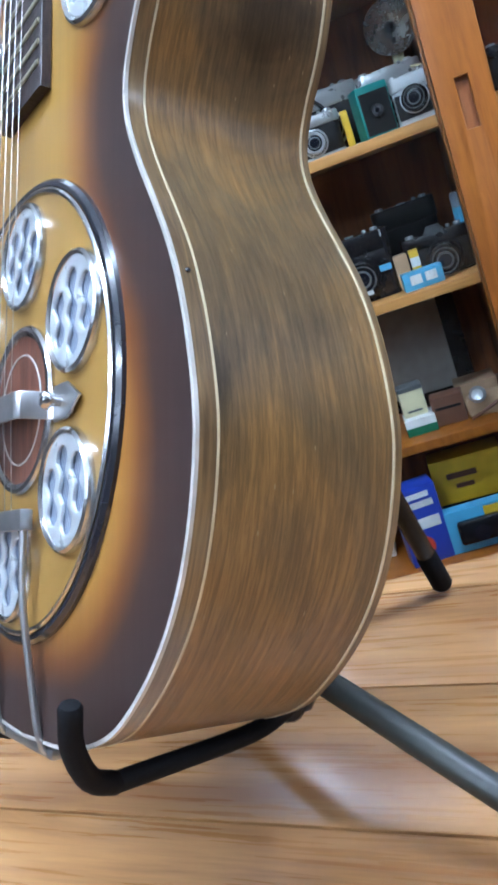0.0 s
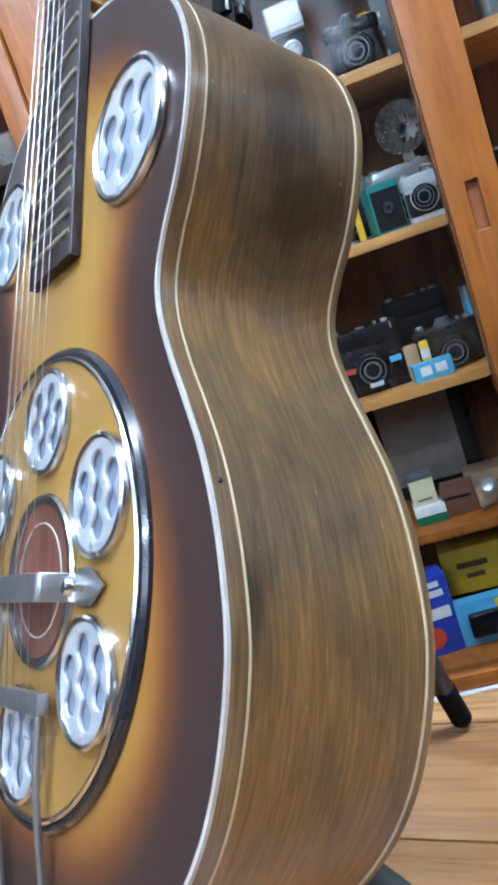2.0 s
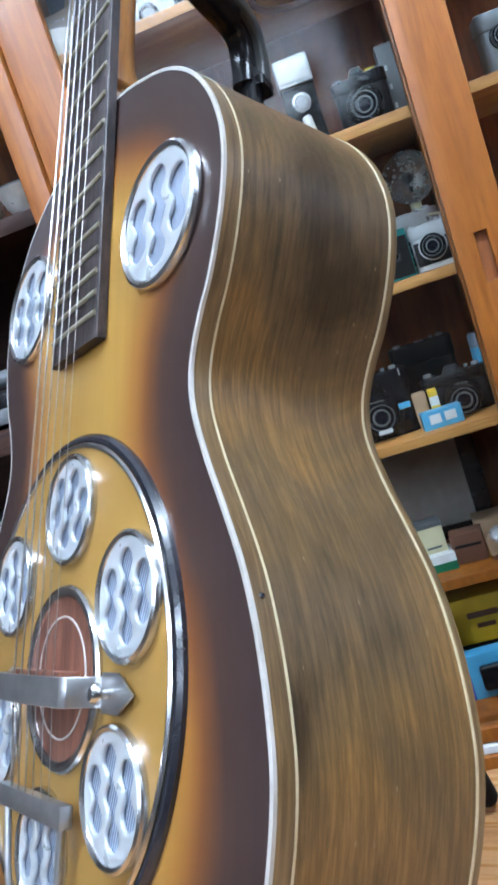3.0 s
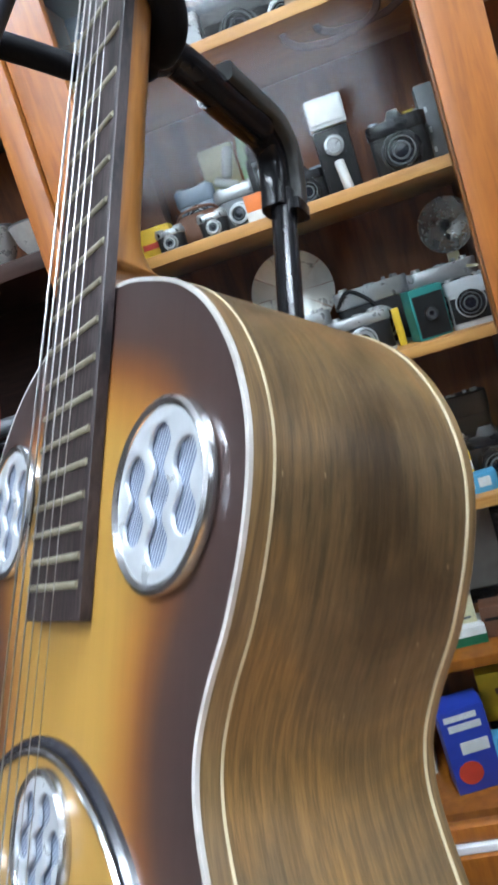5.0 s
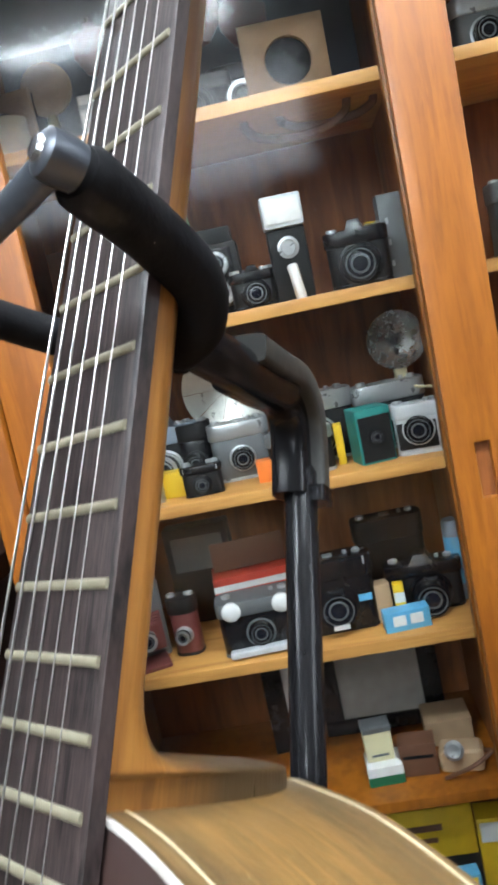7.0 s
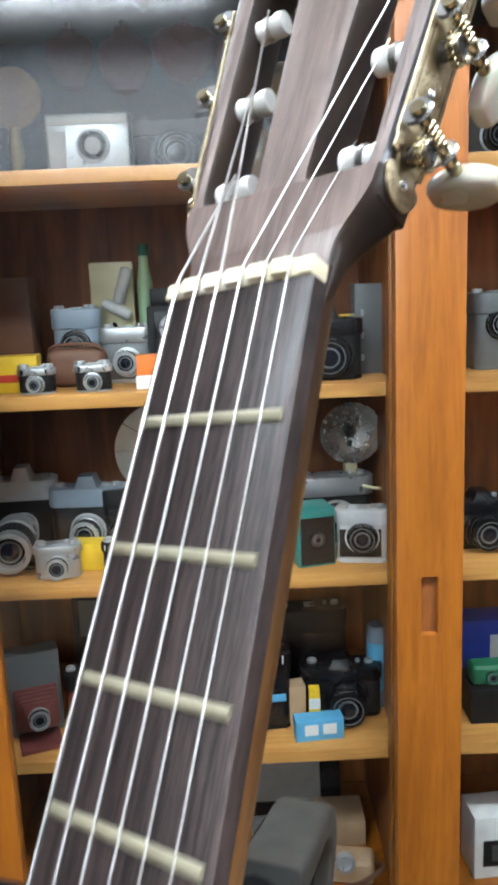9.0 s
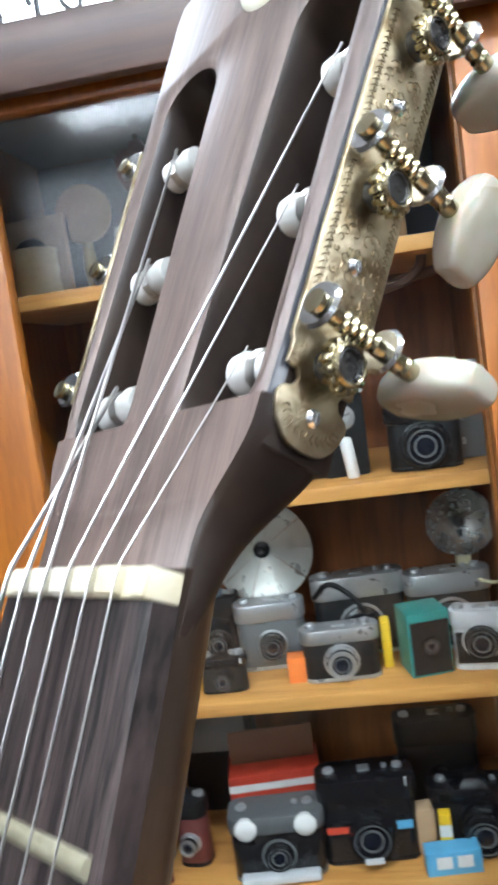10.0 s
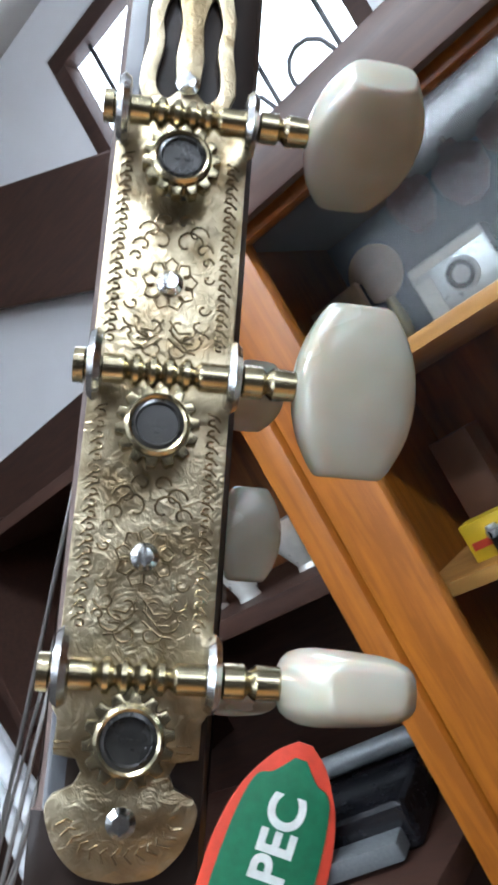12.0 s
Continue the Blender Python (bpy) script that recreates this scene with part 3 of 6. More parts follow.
# ---- glazed cabinet ----
SHELVES = [0.298, 0.565, 0.867, 1.166, 1.461, 1.778]
SHELF_Y = 1.595
cab = thing("display_cabinet", pose(0, 0, 0), "orange varnished wooden display cabinet with sliding glass doors and full shelves", "cabinet")
CX0, CX1, CTOP = -0.532, 1.45, 2.04
part("back_panel", box(CX0, CX1, BACK_Y, BACK_Y + 0.02, 0.1, CTOP), M_CABBACK, cab, "dark red-brown back panel")
# added panel: its tone imitates reflected haze over the top shelf
part("haze_panel", box(CX0 + 0.024, 0.183, BACK_Y - 0.012, BACK_Y - 0.001, 1.780, CTOP - 0.004), M_HAZEPANEL, cab, "added blue-grey panel toned like the glass haze over the top shelf")
part("side_panel", box(CX0, CX0 + 0.022, FRONT_Y + 0.06, BACK_Y, 0.1, CTOP), M_CABWOOD, cab)
part("side_panel", box(CX1 - 0.022, CX1, FRONT_Y + 0.06, BACK_Y, 0.1, CTOP), M_CABWOOD, cab)
part("front_post", box(CX0, CX0 + 0.046, FRONT_Y - 0.012, FRONT_Y + 0.06, 0.1, CTOP, 0.004), M_CABWOOD, cab)
part("front_post", box(CX1 - 0.046, CX1, FRONT_Y - 0.012, FRONT_Y + 0.06, 0.1, CTOP, 0.004), M_CABWOOD, cab)
part("divider", box(0.185, 0.205, SHELF_Y + 0.02, BACK_Y, 0.28, CTOP - 0.03), M_CABBACK, cab, "dark upright divider")
part("header", box(CX0 - 0.02, CX1 + 0.02, FRONT_Y - 0.034, FRONT_Y - 0.013, 1.988, 2.066, 0.004), M_CORNICE, cab, "dark header board")
part("top_board", box(CX0 - 0.02, CX1 + 0.02, FRONT_Y - 0.0125, BACK_Y + 0.02, CTOP, CTOP + 0.024, 0.003), M_HEADER, cab)
part("plinth", box(CX0, CX1, FRONT_Y - 0.01, BACK_Y, 0.0, 0.14, 0.004), M_CABWOOD, cab)
part("base_board", box(CX0 + 0.002, CX1 - 0.002, FRONT_Y - 0.015, BACK_Y, 0.142, 0.258, 0.004), M_CABWOOD, cab)
part("door_track", box(CX0 + 0.046, CX1 - 0.046, FRONT_Y - 0.006, FRONT_Y + 0.055, 0.259, 0.275, 0.002), M_LAMPBODY, cab, "pale aluminium door track")
for z in SHELVES:
    part("shelf", box(CX0 + 0.024, CX1 - 0.024, SHELF_Y if z > 0.3 else FRONT_Y + 0.06, BACK_Y - 0.002, z - 0.021, z, 0.002), M_SHELFEDGE if z > 0.6 else M_CABWOOD, cab)


def sliding_door(x0, x1, y0, slot_x):
    d = new("sliding_door")
    d.parent = cab
    tagged(d, "sliding door with an orange wooden frame and a glass pane")
    z0, z1, w, t = 0.278, CTOP - 0.012, 0.088, 0.026
    for a, right in ((x0, False), (x1 - w, True)):
        if slot_x and right:
            c = (a + w / 2)
            hole = [(c - 0.013 + dx, dz) for dx, dz in ((0, 1.117), (0.026, 1.117), (0.026, 1.206), (0, 1.206))]
            bm = plate([(a, z0), (a + w, z0), (a + w, z1), (a, z1)], [hole], t, 0.002)
            bm.transform(Matrix.Translation((0, y0 + t / 2, 0)) @ Matrix.Rotation(radians(90), 4, "X"))
            part("stile", bm, M_CABWOOD, d)
            part("finger_pull", box(c - 0.0135, c + 0.0135, y0 + 0.012, y0 + 0.024, 1.115, 1.208), M_CABBACK, d, "recessed finger pull")
        else:
            part("stile", box(a, a + w, y0, y0 + t, z0, z1, 0.003), M_CABWOOD, d)
    part("rail", box(x0 + w, x1 - w, y0 + 0.001, y0 + t - 0.001, z0, z0 + 0.03, 0.002), M_CABWOOD, d)
    part("rail", box(x0 + w, x1 - w, y0 + 0.001, y0 + t - 0.001, z1 - 0.05, z1, 0.002), M_CABWOOD, d)
    gl = part("pane", box(x0 + w - 0.006, x1 - w + 0.006, y0 + 0.011, y0 + 0.015, z0 + 0.02, z1 - 0.04), M_GLASS, d, "clear glass pane", smooth=0)
    gl.visible_shadow = False


sliding_door(CX0 + 0.048, 0.2505, FRONT_Y, True)
sliding_door(0.157, CX1 - 0.047, FRONT_Y + 0.03, False)

# ---- guitar ----
GX, GY, GZ = Vector((0.76110, -0.63741, 0.12050)), Vector((0.22584, 0.43439, 0.87195)), Vector((-0.60808, -0.63642, 0.47458))
GO = Vector((-0.11487, 0.50742, 1.32852))
GM = Matrix(((GX.x, GY.x, GZ.x, GO.x), (GX.y, GY.y, GZ.y, GO.y), (GX.z, GY.z, GZ.z, GO.z), (0, 0, 0, 1)))
SCALE_LENGTH = 0.648
XC, ZT, DEPTH = 0.0023, -0.0077, 0.1015
guitar = thing("resonator_guitar", GM, "sunburst resonator guitar with dark brown sides on a stand", "guitar")

HALF = smooth_line([(0.0000, 0.0025, 0), (0.0336, -0.0019, 0), (0.0595, -0.0097, 0), (0.0841, -0.0203, 0), (0.1052, -0.0359, 0), (0.1211, -0.0557, 0), (0.1308, -0.0764, 0), (0.1344, -0.0960, 0), (0.1324, -0.1196, 0),
                    (0.1253, -0.1452, 0), (0.1156, -0.1663, 0), (0.1105, -0.1842, 0), (0.1123, -0.2021, 0), (0.1221, -0.2239, 0), (0.1360, -0.2479, 0), (0.1489, -0.2721, 0), (0.1585, -0.2996, 0),
                    (0.1645, -0.3299, 0), (0.1646, -0.3520, 0), (0.1600, -0.3779, 0), (0.1513, -0.4017, 0), (0.1374, -0.4235, 0), (0.1178, -0.4437, 0), (0.0939, -0.4599, 0), (0.0560, -0.4706, 0), (0.0000, -0.4744, 0)], 6)
HALF = [(max(0.0, p.x), p.y) for p in HALF]
LOOP = HALF + [(-x, y) for x, y in reversed(HALF[1:-1])]
EDGE = np.array(LOOP)


OUT = []
for i in range(len(EDGE)):
    a, b = EDGE[(i - 1) % len(EDGE)], EDGE[(i + 1) % len(EDGE)]
    t = (b - a) / np.linalg.norm(b - a)
    OUT.append(np.array((-t[1], t[0])))
OUT = np.array(OUT)
if np.dot(OUT[20], (1, 0)) < 0:
    OUT = -OUT
ARC = np.concatenate([[0], np.cumsum(np.linalg.norm(np.diff(np.vstack([EDGE, EDGE[:1]]), axis=0), axis=1))])


def band(z0, z1, off=0.0, rows=1, inner=0.003):
    """A strip of the rim between two heights, closed with a little depth inward; texture runs along the rim."""
    bm = bmesh.new()
    uv = bm.loops.layers.uv.new("UVMap")
    n = len(EDGE)
    prof = [(off - inner, z0)] + [(off, z0 + (z1 - z0) * k / rows) for k in range(rows + 1)] + [(off - inner, z1)]
    grid = [[bm.verts.new((XC + EDGE[i][0] + OUT[i][0] * o, EDGE[i][1] + OUT[i][1] * o, z)) for i in range(n)] for o, z in prof]
    for r in range(len(prof) - 1):
        for i in range(n):
            f = bm.faces.new((grid[r][i], grid[r][(i + 1) % n], grid[r + 1][(i + 1) % n], grid[r + 1][i]))
            for lp, (a, zz) in zip(f.loops, ((ARC[i], prof[r][1]), (ARC[i + 1], prof[r][1]), (ARC[i + 1], prof[r + 1][1]), (ARC[i], prof[r + 1][1]))):
                lp[uv].uv = (a, zz)
    return bm


ZB = ZT - DEPTH
part("side", band(ZT - 0.0098, ZB + 0.0052, 0, 6), M_SIDE, guitar, "dark brown streaked side", smooth=60)
part("binding", band(ZT + 0.0003, ZT - 0.0013, 0.0005, 1, 0.0019), M_BINDING, guitar, "aged white edge binding", smooth=60)
part("rim_strip", band(ZT - 0.0013, ZT - 0.0088, 0.0003), M_RIMWOOD, guitar, "brown rim strip", smooth=60)
part("purfling", band(ZT - 0.0088, ZT - 0.0098, 0.0006), M_PURFLING, guitar, "cream purfling line", smooth=60)
part("purfling", band(ZB + 0.0052, ZB + 0.0041, 0.0006), M_PURFLING, guitar, "cream purfling line", smooth=60)
part("back_edge", band(ZB + 0.0041, ZB, 0.0003), M_RIMWOOD, guitar, smooth=60)


def sheet(z, dome, cols=44):
    """The top or back: a grid inside the rim, with each point's distance from the rim."""
    bm = bmesh.new()
    lay = bm.verts.layers.float.new("rim_distance")
    rows = []
    for x, yy in HALF:
        row = []
        for k in range(cols + 1):
            s = 2 * k / cols - 1
            px = x * s
            d = float(np.min(np.hypot(EDGE[:, 0] - px, EDGE[:, 1] - yy)))
            v = bm.verts.new((XC + px, yy, z + dome * (1 - (1 - min(1, d / 0.1)) ** 2)))
            v[lay] = d
            row.append(v)
        rows.append(row)
    for a, b in zip(rows, rows[1:]):
        for k in range(cols):
            bm.faces.new((a[k], a[k + 1], b[k + 1], b[k]))
    bmesh.ops.remove_doubles(bm, verts=bm.verts, dist=1e-6)
    return bm


part("soundboard", sheet(ZT, 0.001), M_TOP, guitar, "sunburst top, amber fading to dark brown", smooth=60)
part("back", sheet(ZB, -0.006), M_BACKWOOD, guitar, smooth=60)

i_pin = min(range(len(EDGE)), key=lambda k: abs(EDGE[k][0] - 0.150) + abs(EDGE[k][1] + 0.281))
pin = lathe([(0.0010, 0), (0.0012, 0.0007), (0.0008, 0.0012), (0, 0.0013)], 14, "X")
part("side_pin", pin, M_BLACKGLOSS, guitar, "tiny dark pin", m=Matrix.Translation((XC + EDGE[i_pin][0], EDGE[i_pin][1], ZT - 0.0050)) @ Matrix.Rotation(math.atan2(OUT[i_pin][1], OUT[i_pin][0]), 4, "Z"))

# resonator cover, rings and screens
CX, CY = 0.0, -0.3110
ring_at = Matrix.Translation((CX, CY, ZT - 0.0008)) @ Matrix.Diagonal((0.945, 0.972, 1, 1))
part("cover_plate", lathe([(0, 0.0052), (0.112, 0.0052), (0.1165, 0.0046)], 96), M_COVER, guitar, "amber painted cover plate", m=ring_at)
part("cover_ring", lathe([(0.1145, 0.0036), (0.1150, 0.0064), (0.1166, 0.0068), (0.1178, 0.0058)], 96), M_CHROME, guitar, "bright ring", m=ring_at)
part("cover_ring", lathe([(0.1176, 0.0045), (0.1185, 0.0056), (0.1207, 0.0054), (0.1226, 0.0036), (0.1230, 0)], 96), M_BLACKGLOSS, guitar, "black ring", m=ring_at)
part("cover_ring", lathe([(0.1229, 0.0008), (0.1231, 0.0011), (0.1234, 0.0008), (0.1235, -0.0006)], 96), M_BLACKGLOSS, guitar, "thin dark outer ring", m=ring_at)


def chain(cx, n, pitch, a, steps=14):
    """Outline of n fused round holes one above another."""
    pts = []
    h = (n - 1) * pitch / 2
    def half_width(t):
        return a * (0.75 + 0.25 * math.cos(2 * math.pi * (t - h) / pitch))
    m = (n - 1) * steps
    right = [(cx + half_width(-h + 2 * h * k / m), -h + 2 * h * k / m) for k in range(m + 1)]
    cap = [(cx + a * math.cos(math.pi * k / 10), h + a * math.sin(math.pi * k / 10)) for k in range(1, 10)]
    left = [(2 * cx - x, yy) for x, yy in reversed(right)]
    low = [(cx - a * math.cos(math.pi * k / 10), -h - a * math.sin(math.pi * k / 10)) for k in range(1, 10)]
    return right + cap + left + low


def screen(parent, x, yy, z, r, turn):
    """A round sound screen: rolled rim, pierced bright plate, ribbed cloth behind."""
    m = Matrix.Translation((x, yy, z)) @ Matrix.Rotation(radians(turn), 4, "Z")
    s = new("screen")
    s.parent, s.matrix_basis = parent, m
    tagged(s, "round bright metal sound screen with wavy piercings")
    part("rim", lathe([(r, 0), (r, 0.0016), (r * 0.985, 0.0034), (r * 0.94, 0.0044), (r * 0.885, 0.0034), (r * 0.86, 0.0016), (r * 0.86, 0)], 64), M_CHROME, s, "rolled rim")
    k = r / 0.036
    holes = [chain(0, 3, 0.0178 * k, 0.0090 * k), chain(-0.0186 * k, 2, 0.0178 * k, 0.0088 * k), chain(0.0186 * k, 2, 0.0178 * k, 0.0088 * k)]
    bm = plate(circle(r * 0.875, 64), holes, 0.0022, 0.0008)
    part("pierced_plate", bm, M_SCREEN_WHITE, s, "pierced pale plate", m=Matrix.Translation((0, 0, 0.0017)))
    part("cloth", lathe([(0, 0.0004), (r * 0.87, 0.0004)], 40), M_SCREEN, s, "ribbed blue-grey screen")


for k in range(6):
    an = radians(85 - 60 * k)
    screen(guitar, CX + 0.0815 * math.cos(an), CY + 0.0805 * math.sin(an), ZT + 0.0045, 0.0286, (-18, 4, 10, 2, -6, 8)[k])
screen(guitar, 0.0851, -0.1017, ZT + 0.001, 0.0360, 2)
screen(guitar, -0.083, -0.0891, ZT + 0.001, 0.0360, 8)

mid_at = Matrix.Translation((0.006, CY - 0.001, ZT + 0.0045)) @ Matrix.Diagonal((0.92, 0.92, 1, 1))
part("centre_rim", lathe([(0.0475, 0), (0.0475, 0.0016), (0.0462, 0.0030), (0.0440, 0.0034), (0.0415, 0.0022), (0.0405, 0)], 64), M_CHROME, guitar, "bright centre rim", m=mid_at)
part("centre_cap", lathe([(0, 0.0012), (0.041, 0.0012)], 64), M_CAPWOOD, guitar, "red-brown wooden centre cap", m=mid_at)
part("cap_inlay", lathe([(0.0302, 0.0011), (0.0303, 0.0017), (0.0312, 0.0017), (0.0313, 0.0011)], 64), M_BINDING, guitar, "white inlaid ring", m=mid_at)
bridge = box(-0.034, 0.030, CY - 0.004, CY + 0.002, ZT + 0.006, 0.0085, 0.0008)
part("bridge", bridge, M_CAPWOOD, guitar)


def strap_section(points, y0, y1, t):
    """A bent flat strip: side profile of (x, z) swept across y."""
    bm = bmesh.new()
    top = [(p[0], p[1]) for p in points]
    low = []
    for i, (x, z) in enumerate(top):
        a, b = top[max(0, i - 1)], top[min(len(top) - 1, i + 1)]
        d = Vector((b[0] - a[0], b[1] - a[1])).normalized()
        low.append((x + d.y * t, z - d.x * t))
    ring = top + low[::-1]
    f = bm.faces.new([bm.verts.new((x, y0, z)) for x, z in ring])
    ext = bmesh.ops.extrude_face_region(bm, geom=[f])
    for v in ext["geom"]:
        if isinstance(v, bmesh.types.BMVert):
            v.co.y = y1
    bmesh.ops.bevel(bm, geom=bm.edges[:], offset=0.0003, segments=1, affect="EDGES")
    return bm


zc = ZT + 0.0050
prof = [(-0.088, zc + 0.0012), (-0.066, zc + 0.0012), (-0.062, zc + 0.003), (-0.060, 0.0125), (-0.056, 0.0150), (0.0, 0.0175), (0.046, 0.0155), (0.0505, 0.0135),
        (0.0535, zc + 0.004), (0.057, zc + 0.0012), (0.078, zc + 0.0012)]
part("hand_rest", strap_section([(0.0055 + 0.86 * p[0], p[1]) for p in prof], CY - 0.0125, CY + 0.0005, 0.0012), M_DULLCHROME, guitar, "bent nickel hand rest strap")
for sx in (-1, 1):
    tip = [(0.057, -0.008), (0.073, -0.008), (0.088, 0), (0.073, 0.008), (0.057, 0.008)]
    part("rest_foot", plate([(sx * 0.89 * a, b) for a, b in tip], (), 0.0016, 0.0004), M_DULLCHROME, guitar, "pointed strap end", m=Matrix.Translation((0.0055, CY - 0.0060, zc + 0.0022)))
    part("rest_screw", lathe([(0, 0.0105), (0.0030, 0.0100), (0.0044, 0.0080), (0.0044, 0.0062), (0.0024, 0.0060), (0.0024, 0)], 20), M_CHROME, guitar, "round screw",
         m=Matrix.Translation((0.0055 + sx * 0.058, CY - 0.0060, zc + 0.002)))

# tailpiece
part("tailpiece_bar", box(-0.045, 0.037, -0.3740, -0.3640, 0.002, 0.0085, 0.0012), M_DULLCHROME, guitar, "grey metal tailpiece bar")
for sx in (-0.038, 0.031):
    rod = [(sx, -0.369, 0.0045), (sx * 0.9, -0.405, 0.0035), (sx * 0.85, -0.445, -0.002), (sx * 0.85, -0.470, -0.006), (sx * 0.85, -0.4785, -0.011), (sx * 0.85, -0.4795, -0.022)]
    part("tailpiece_rod", tube(smooth_line(rod, 4), 0.0019, 10), M_DULLCHROME, guitar)
part("tailpiece_hinge", box(-0.042, 0.034, -0.4805, -0.4755, ZT - 0.016, ZT - 0.002, 0.001), M_DULLCHROME, guitar)

# neck, fingerboard, frets
NUT_Y, END_Y = SCALE_LENGTH / 2, -0.1455
W_NUT, W_12 = 0.0241, 0.0289


def half_board(yy):
    return W_12 + (W_NUT - W_12) * max(yy, -0.02) / NUT_Y


bm = bmesh.new()
rows = []
for k in range(25):
    yy = END_Y + (NUT_Y - END_Y) * k / 24
    w = half_board(yy) + 0.0012
    rows.append([bm.verts.new((x, yy, z)) for x, z in ((-w, -0.0062), (-w, -0.0012), (-w + 0.0012, -0.0004), (0, 0.0), (w - 0.0012, -0.0004), (w, -0.0012), (w, -0.0062))])
for a, b in zip(rows, rows[1:]):
    for k in range(7):
        bm.faces.new((a[k], a[(k + 1) % 7], b[(k + 1) % 7], b[k]))
bm.faces.new(rows[0])
bm.faces.new(rows[-1])
part("fingerboard", bm, M_FINGER, guitar, "dark worn fingerboard")
for n in range(1, 22):
    yy = NUT_Y - SCALE_LENGTH * (1 - 2 ** (-n / 12))
    if yy < END_Y + 0.004:
        break
    w = half_board(yy) - 0.0008
    bm = tube([(-w, yy, 0.0), (0, yy, 0.0004), (w, yy, 0.0)], 0.0016, 10, False)
    for v in bm.verts:
        v.co.z *= 0.62
    part("fret", bm, M_FRET, guitar)
bm = box(-W_NUT - 0.0012, W_NUT + 0.0012, NUT_Y, NUT_Y + 0.0050, -0.0061, 0.0004, 0.0005)
for k in range(7):
    x0 = max(-W_NUT - 0.0010, (k - 3.5) * 0.0078 + 0.0015)
    x1 = min(W_NUT + 0.0010, (k - 2.5) * 0.0078 - 0.0003)
    box(x0, x1, NUT_Y + 0.0003, NUT_Y + 0.0048, 0.0, 0.0024 if 0 < k < 6 else 0.0008, 0.0006, bm)
part("nut", bm, M_NUT, guitar, "ivory coloured notched nut")

# the neck's back: half-round sections, deepening to a heel at the body
bm = bmesh.new()
rows = []
SEG = 16
heel = [(-0.008, 0.074), (0.000, 0.074), (0.0052, 0.074), (0.0074, 0.0735), (0.0084, 0.072)]
heel += [(0.0088 + 0.003 * (1 - d / 0.072) + 0.018 * math.exp(-d / 0.0055), d) for d in (0.068, 0.058, 0.046, 0.036, 0.028, 0.022, 0.017, 0.013, 0.010, 0.0075, 0.0052, 0.0034, 0.002, 0.001)]
heel += [(0.034 + (NUT_Y - 0.028) * k / 24, 0.0) for k in range(25)]
for yy, flare in heel:
    w = half_board(min(yy, NUT_Y)) + 0.0008 - 0.006 * (flare / 0.074) ** 2
    deep = 0.0145 + 0.0035 * (1 - yy / NUT_Y) + flare
    rows.append([bm.verts.new((w * math.copysign(abs(math.cos(a)) ** 0.7, math.cos(a)), yy, -0.0062 - deep * math.sin(a) ** 0.85)) for a in [math.pi * j / SEG for j in range(SEG + 1)]])
for a, b in zip(rows, rows[1:]):
    for k in range(SEG):
        bm.faces.new((a[k], a[k + 1], b[k + 1], b[k]))
    bm.faces.new((a[SEG], a[0], b[0], b[SEG]))
bm.faces.new(rows[0])
bm.faces.new(rows[-1])
part("neck", bm, M_NECK, guitar, "amber brown lacquered neck and heel", smooth=50)

# head
TILT_HEAD = 4.5
HM = Matrix.Translation((0, NUT_Y + 0.0005, -0.0056)) @ Matrix.Rotation(radians(2.05), 4, "Y") @ Matrix.Rotation(radians(-TILT_HEAD), 4, "X")
H_THICK = 0.0198


def head_half(v):
    if v < 0.010:
        return 0.0253
    if v < 0.032:
        s = (v - 0.010) / 0.022
        return 0.0253 + 0.0079 * (3 * s * s - 2 * s ** 3)
    return 0.0332 + 0.0945 * (v - 0.032)


EDGE_ROUND = 0.0032
side_line = [(head_half(v) - EDGE_ROUND, v) for v in (0.030, 0.034, 0.05, 0.08, 0.11, 0.14, 0.172)]
crest = [(0.0430, 0.176), (0.038, 0.179), (0.031, 0.177), (0.023, 0.179), (0.012, 0.186), (0, 0.189)]
outl = side_line + crest + [(-x, v) for x, v in reversed(crest[:-1])] + [(-x, v) for x, v in reversed(side_line)]


def slot(sx):
    x0, x1, v0, v1 = 0.0088 - EDGE_ROUND, 0.0278 + EDGE_ROUND, 0.031 - EDGE_ROUND, 0.139 + EDGE_ROUND
    r = (x1 - x0) / 2
    cx = (x0 + x1) / 2
    up = [(cx + r * math.cos(math.pi * k / 12), v1 - r + r * math.sin(math.pi * k / 12)) for k in range(13)]
    dn = [(cx - r * math.cos(math.pi * k / 12), v0 + r - r * math.sin(math.pi * k / 12)) for k in range(13)]
    return [(sx * (a + 0.055 * (b - v0)), b) for a, b in up + dn]


bm = plate(outl, [slot(1), slot(-1)], H_THICK, EDGE_ROUND)
# outer bevel takes the painted sheen, slot walls and flanks the dark lacquer
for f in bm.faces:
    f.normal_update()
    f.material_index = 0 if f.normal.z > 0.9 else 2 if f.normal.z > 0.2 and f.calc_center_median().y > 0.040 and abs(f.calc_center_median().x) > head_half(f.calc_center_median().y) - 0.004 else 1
head = part("head", bm, [M_HEAD, M_HEADSIDE, M_HEADSHEEN], guitar, "slotted dark lacquered head", m=HM @ Matrix.Translation((0, 0, -H_THICK / 2)))
bm = lathe([(0, 0.0012), (0.012, 0.0012), (0.0135, 0.0004), (0.0138, 0)], 32)
for v in bm.verts:
    v.co.y *= 1.5
part("head_inlay", bm, M_NUT, guitar, "cream oval plate", m=HM @ Matrix.Translation((0, 0.1665, 0)))
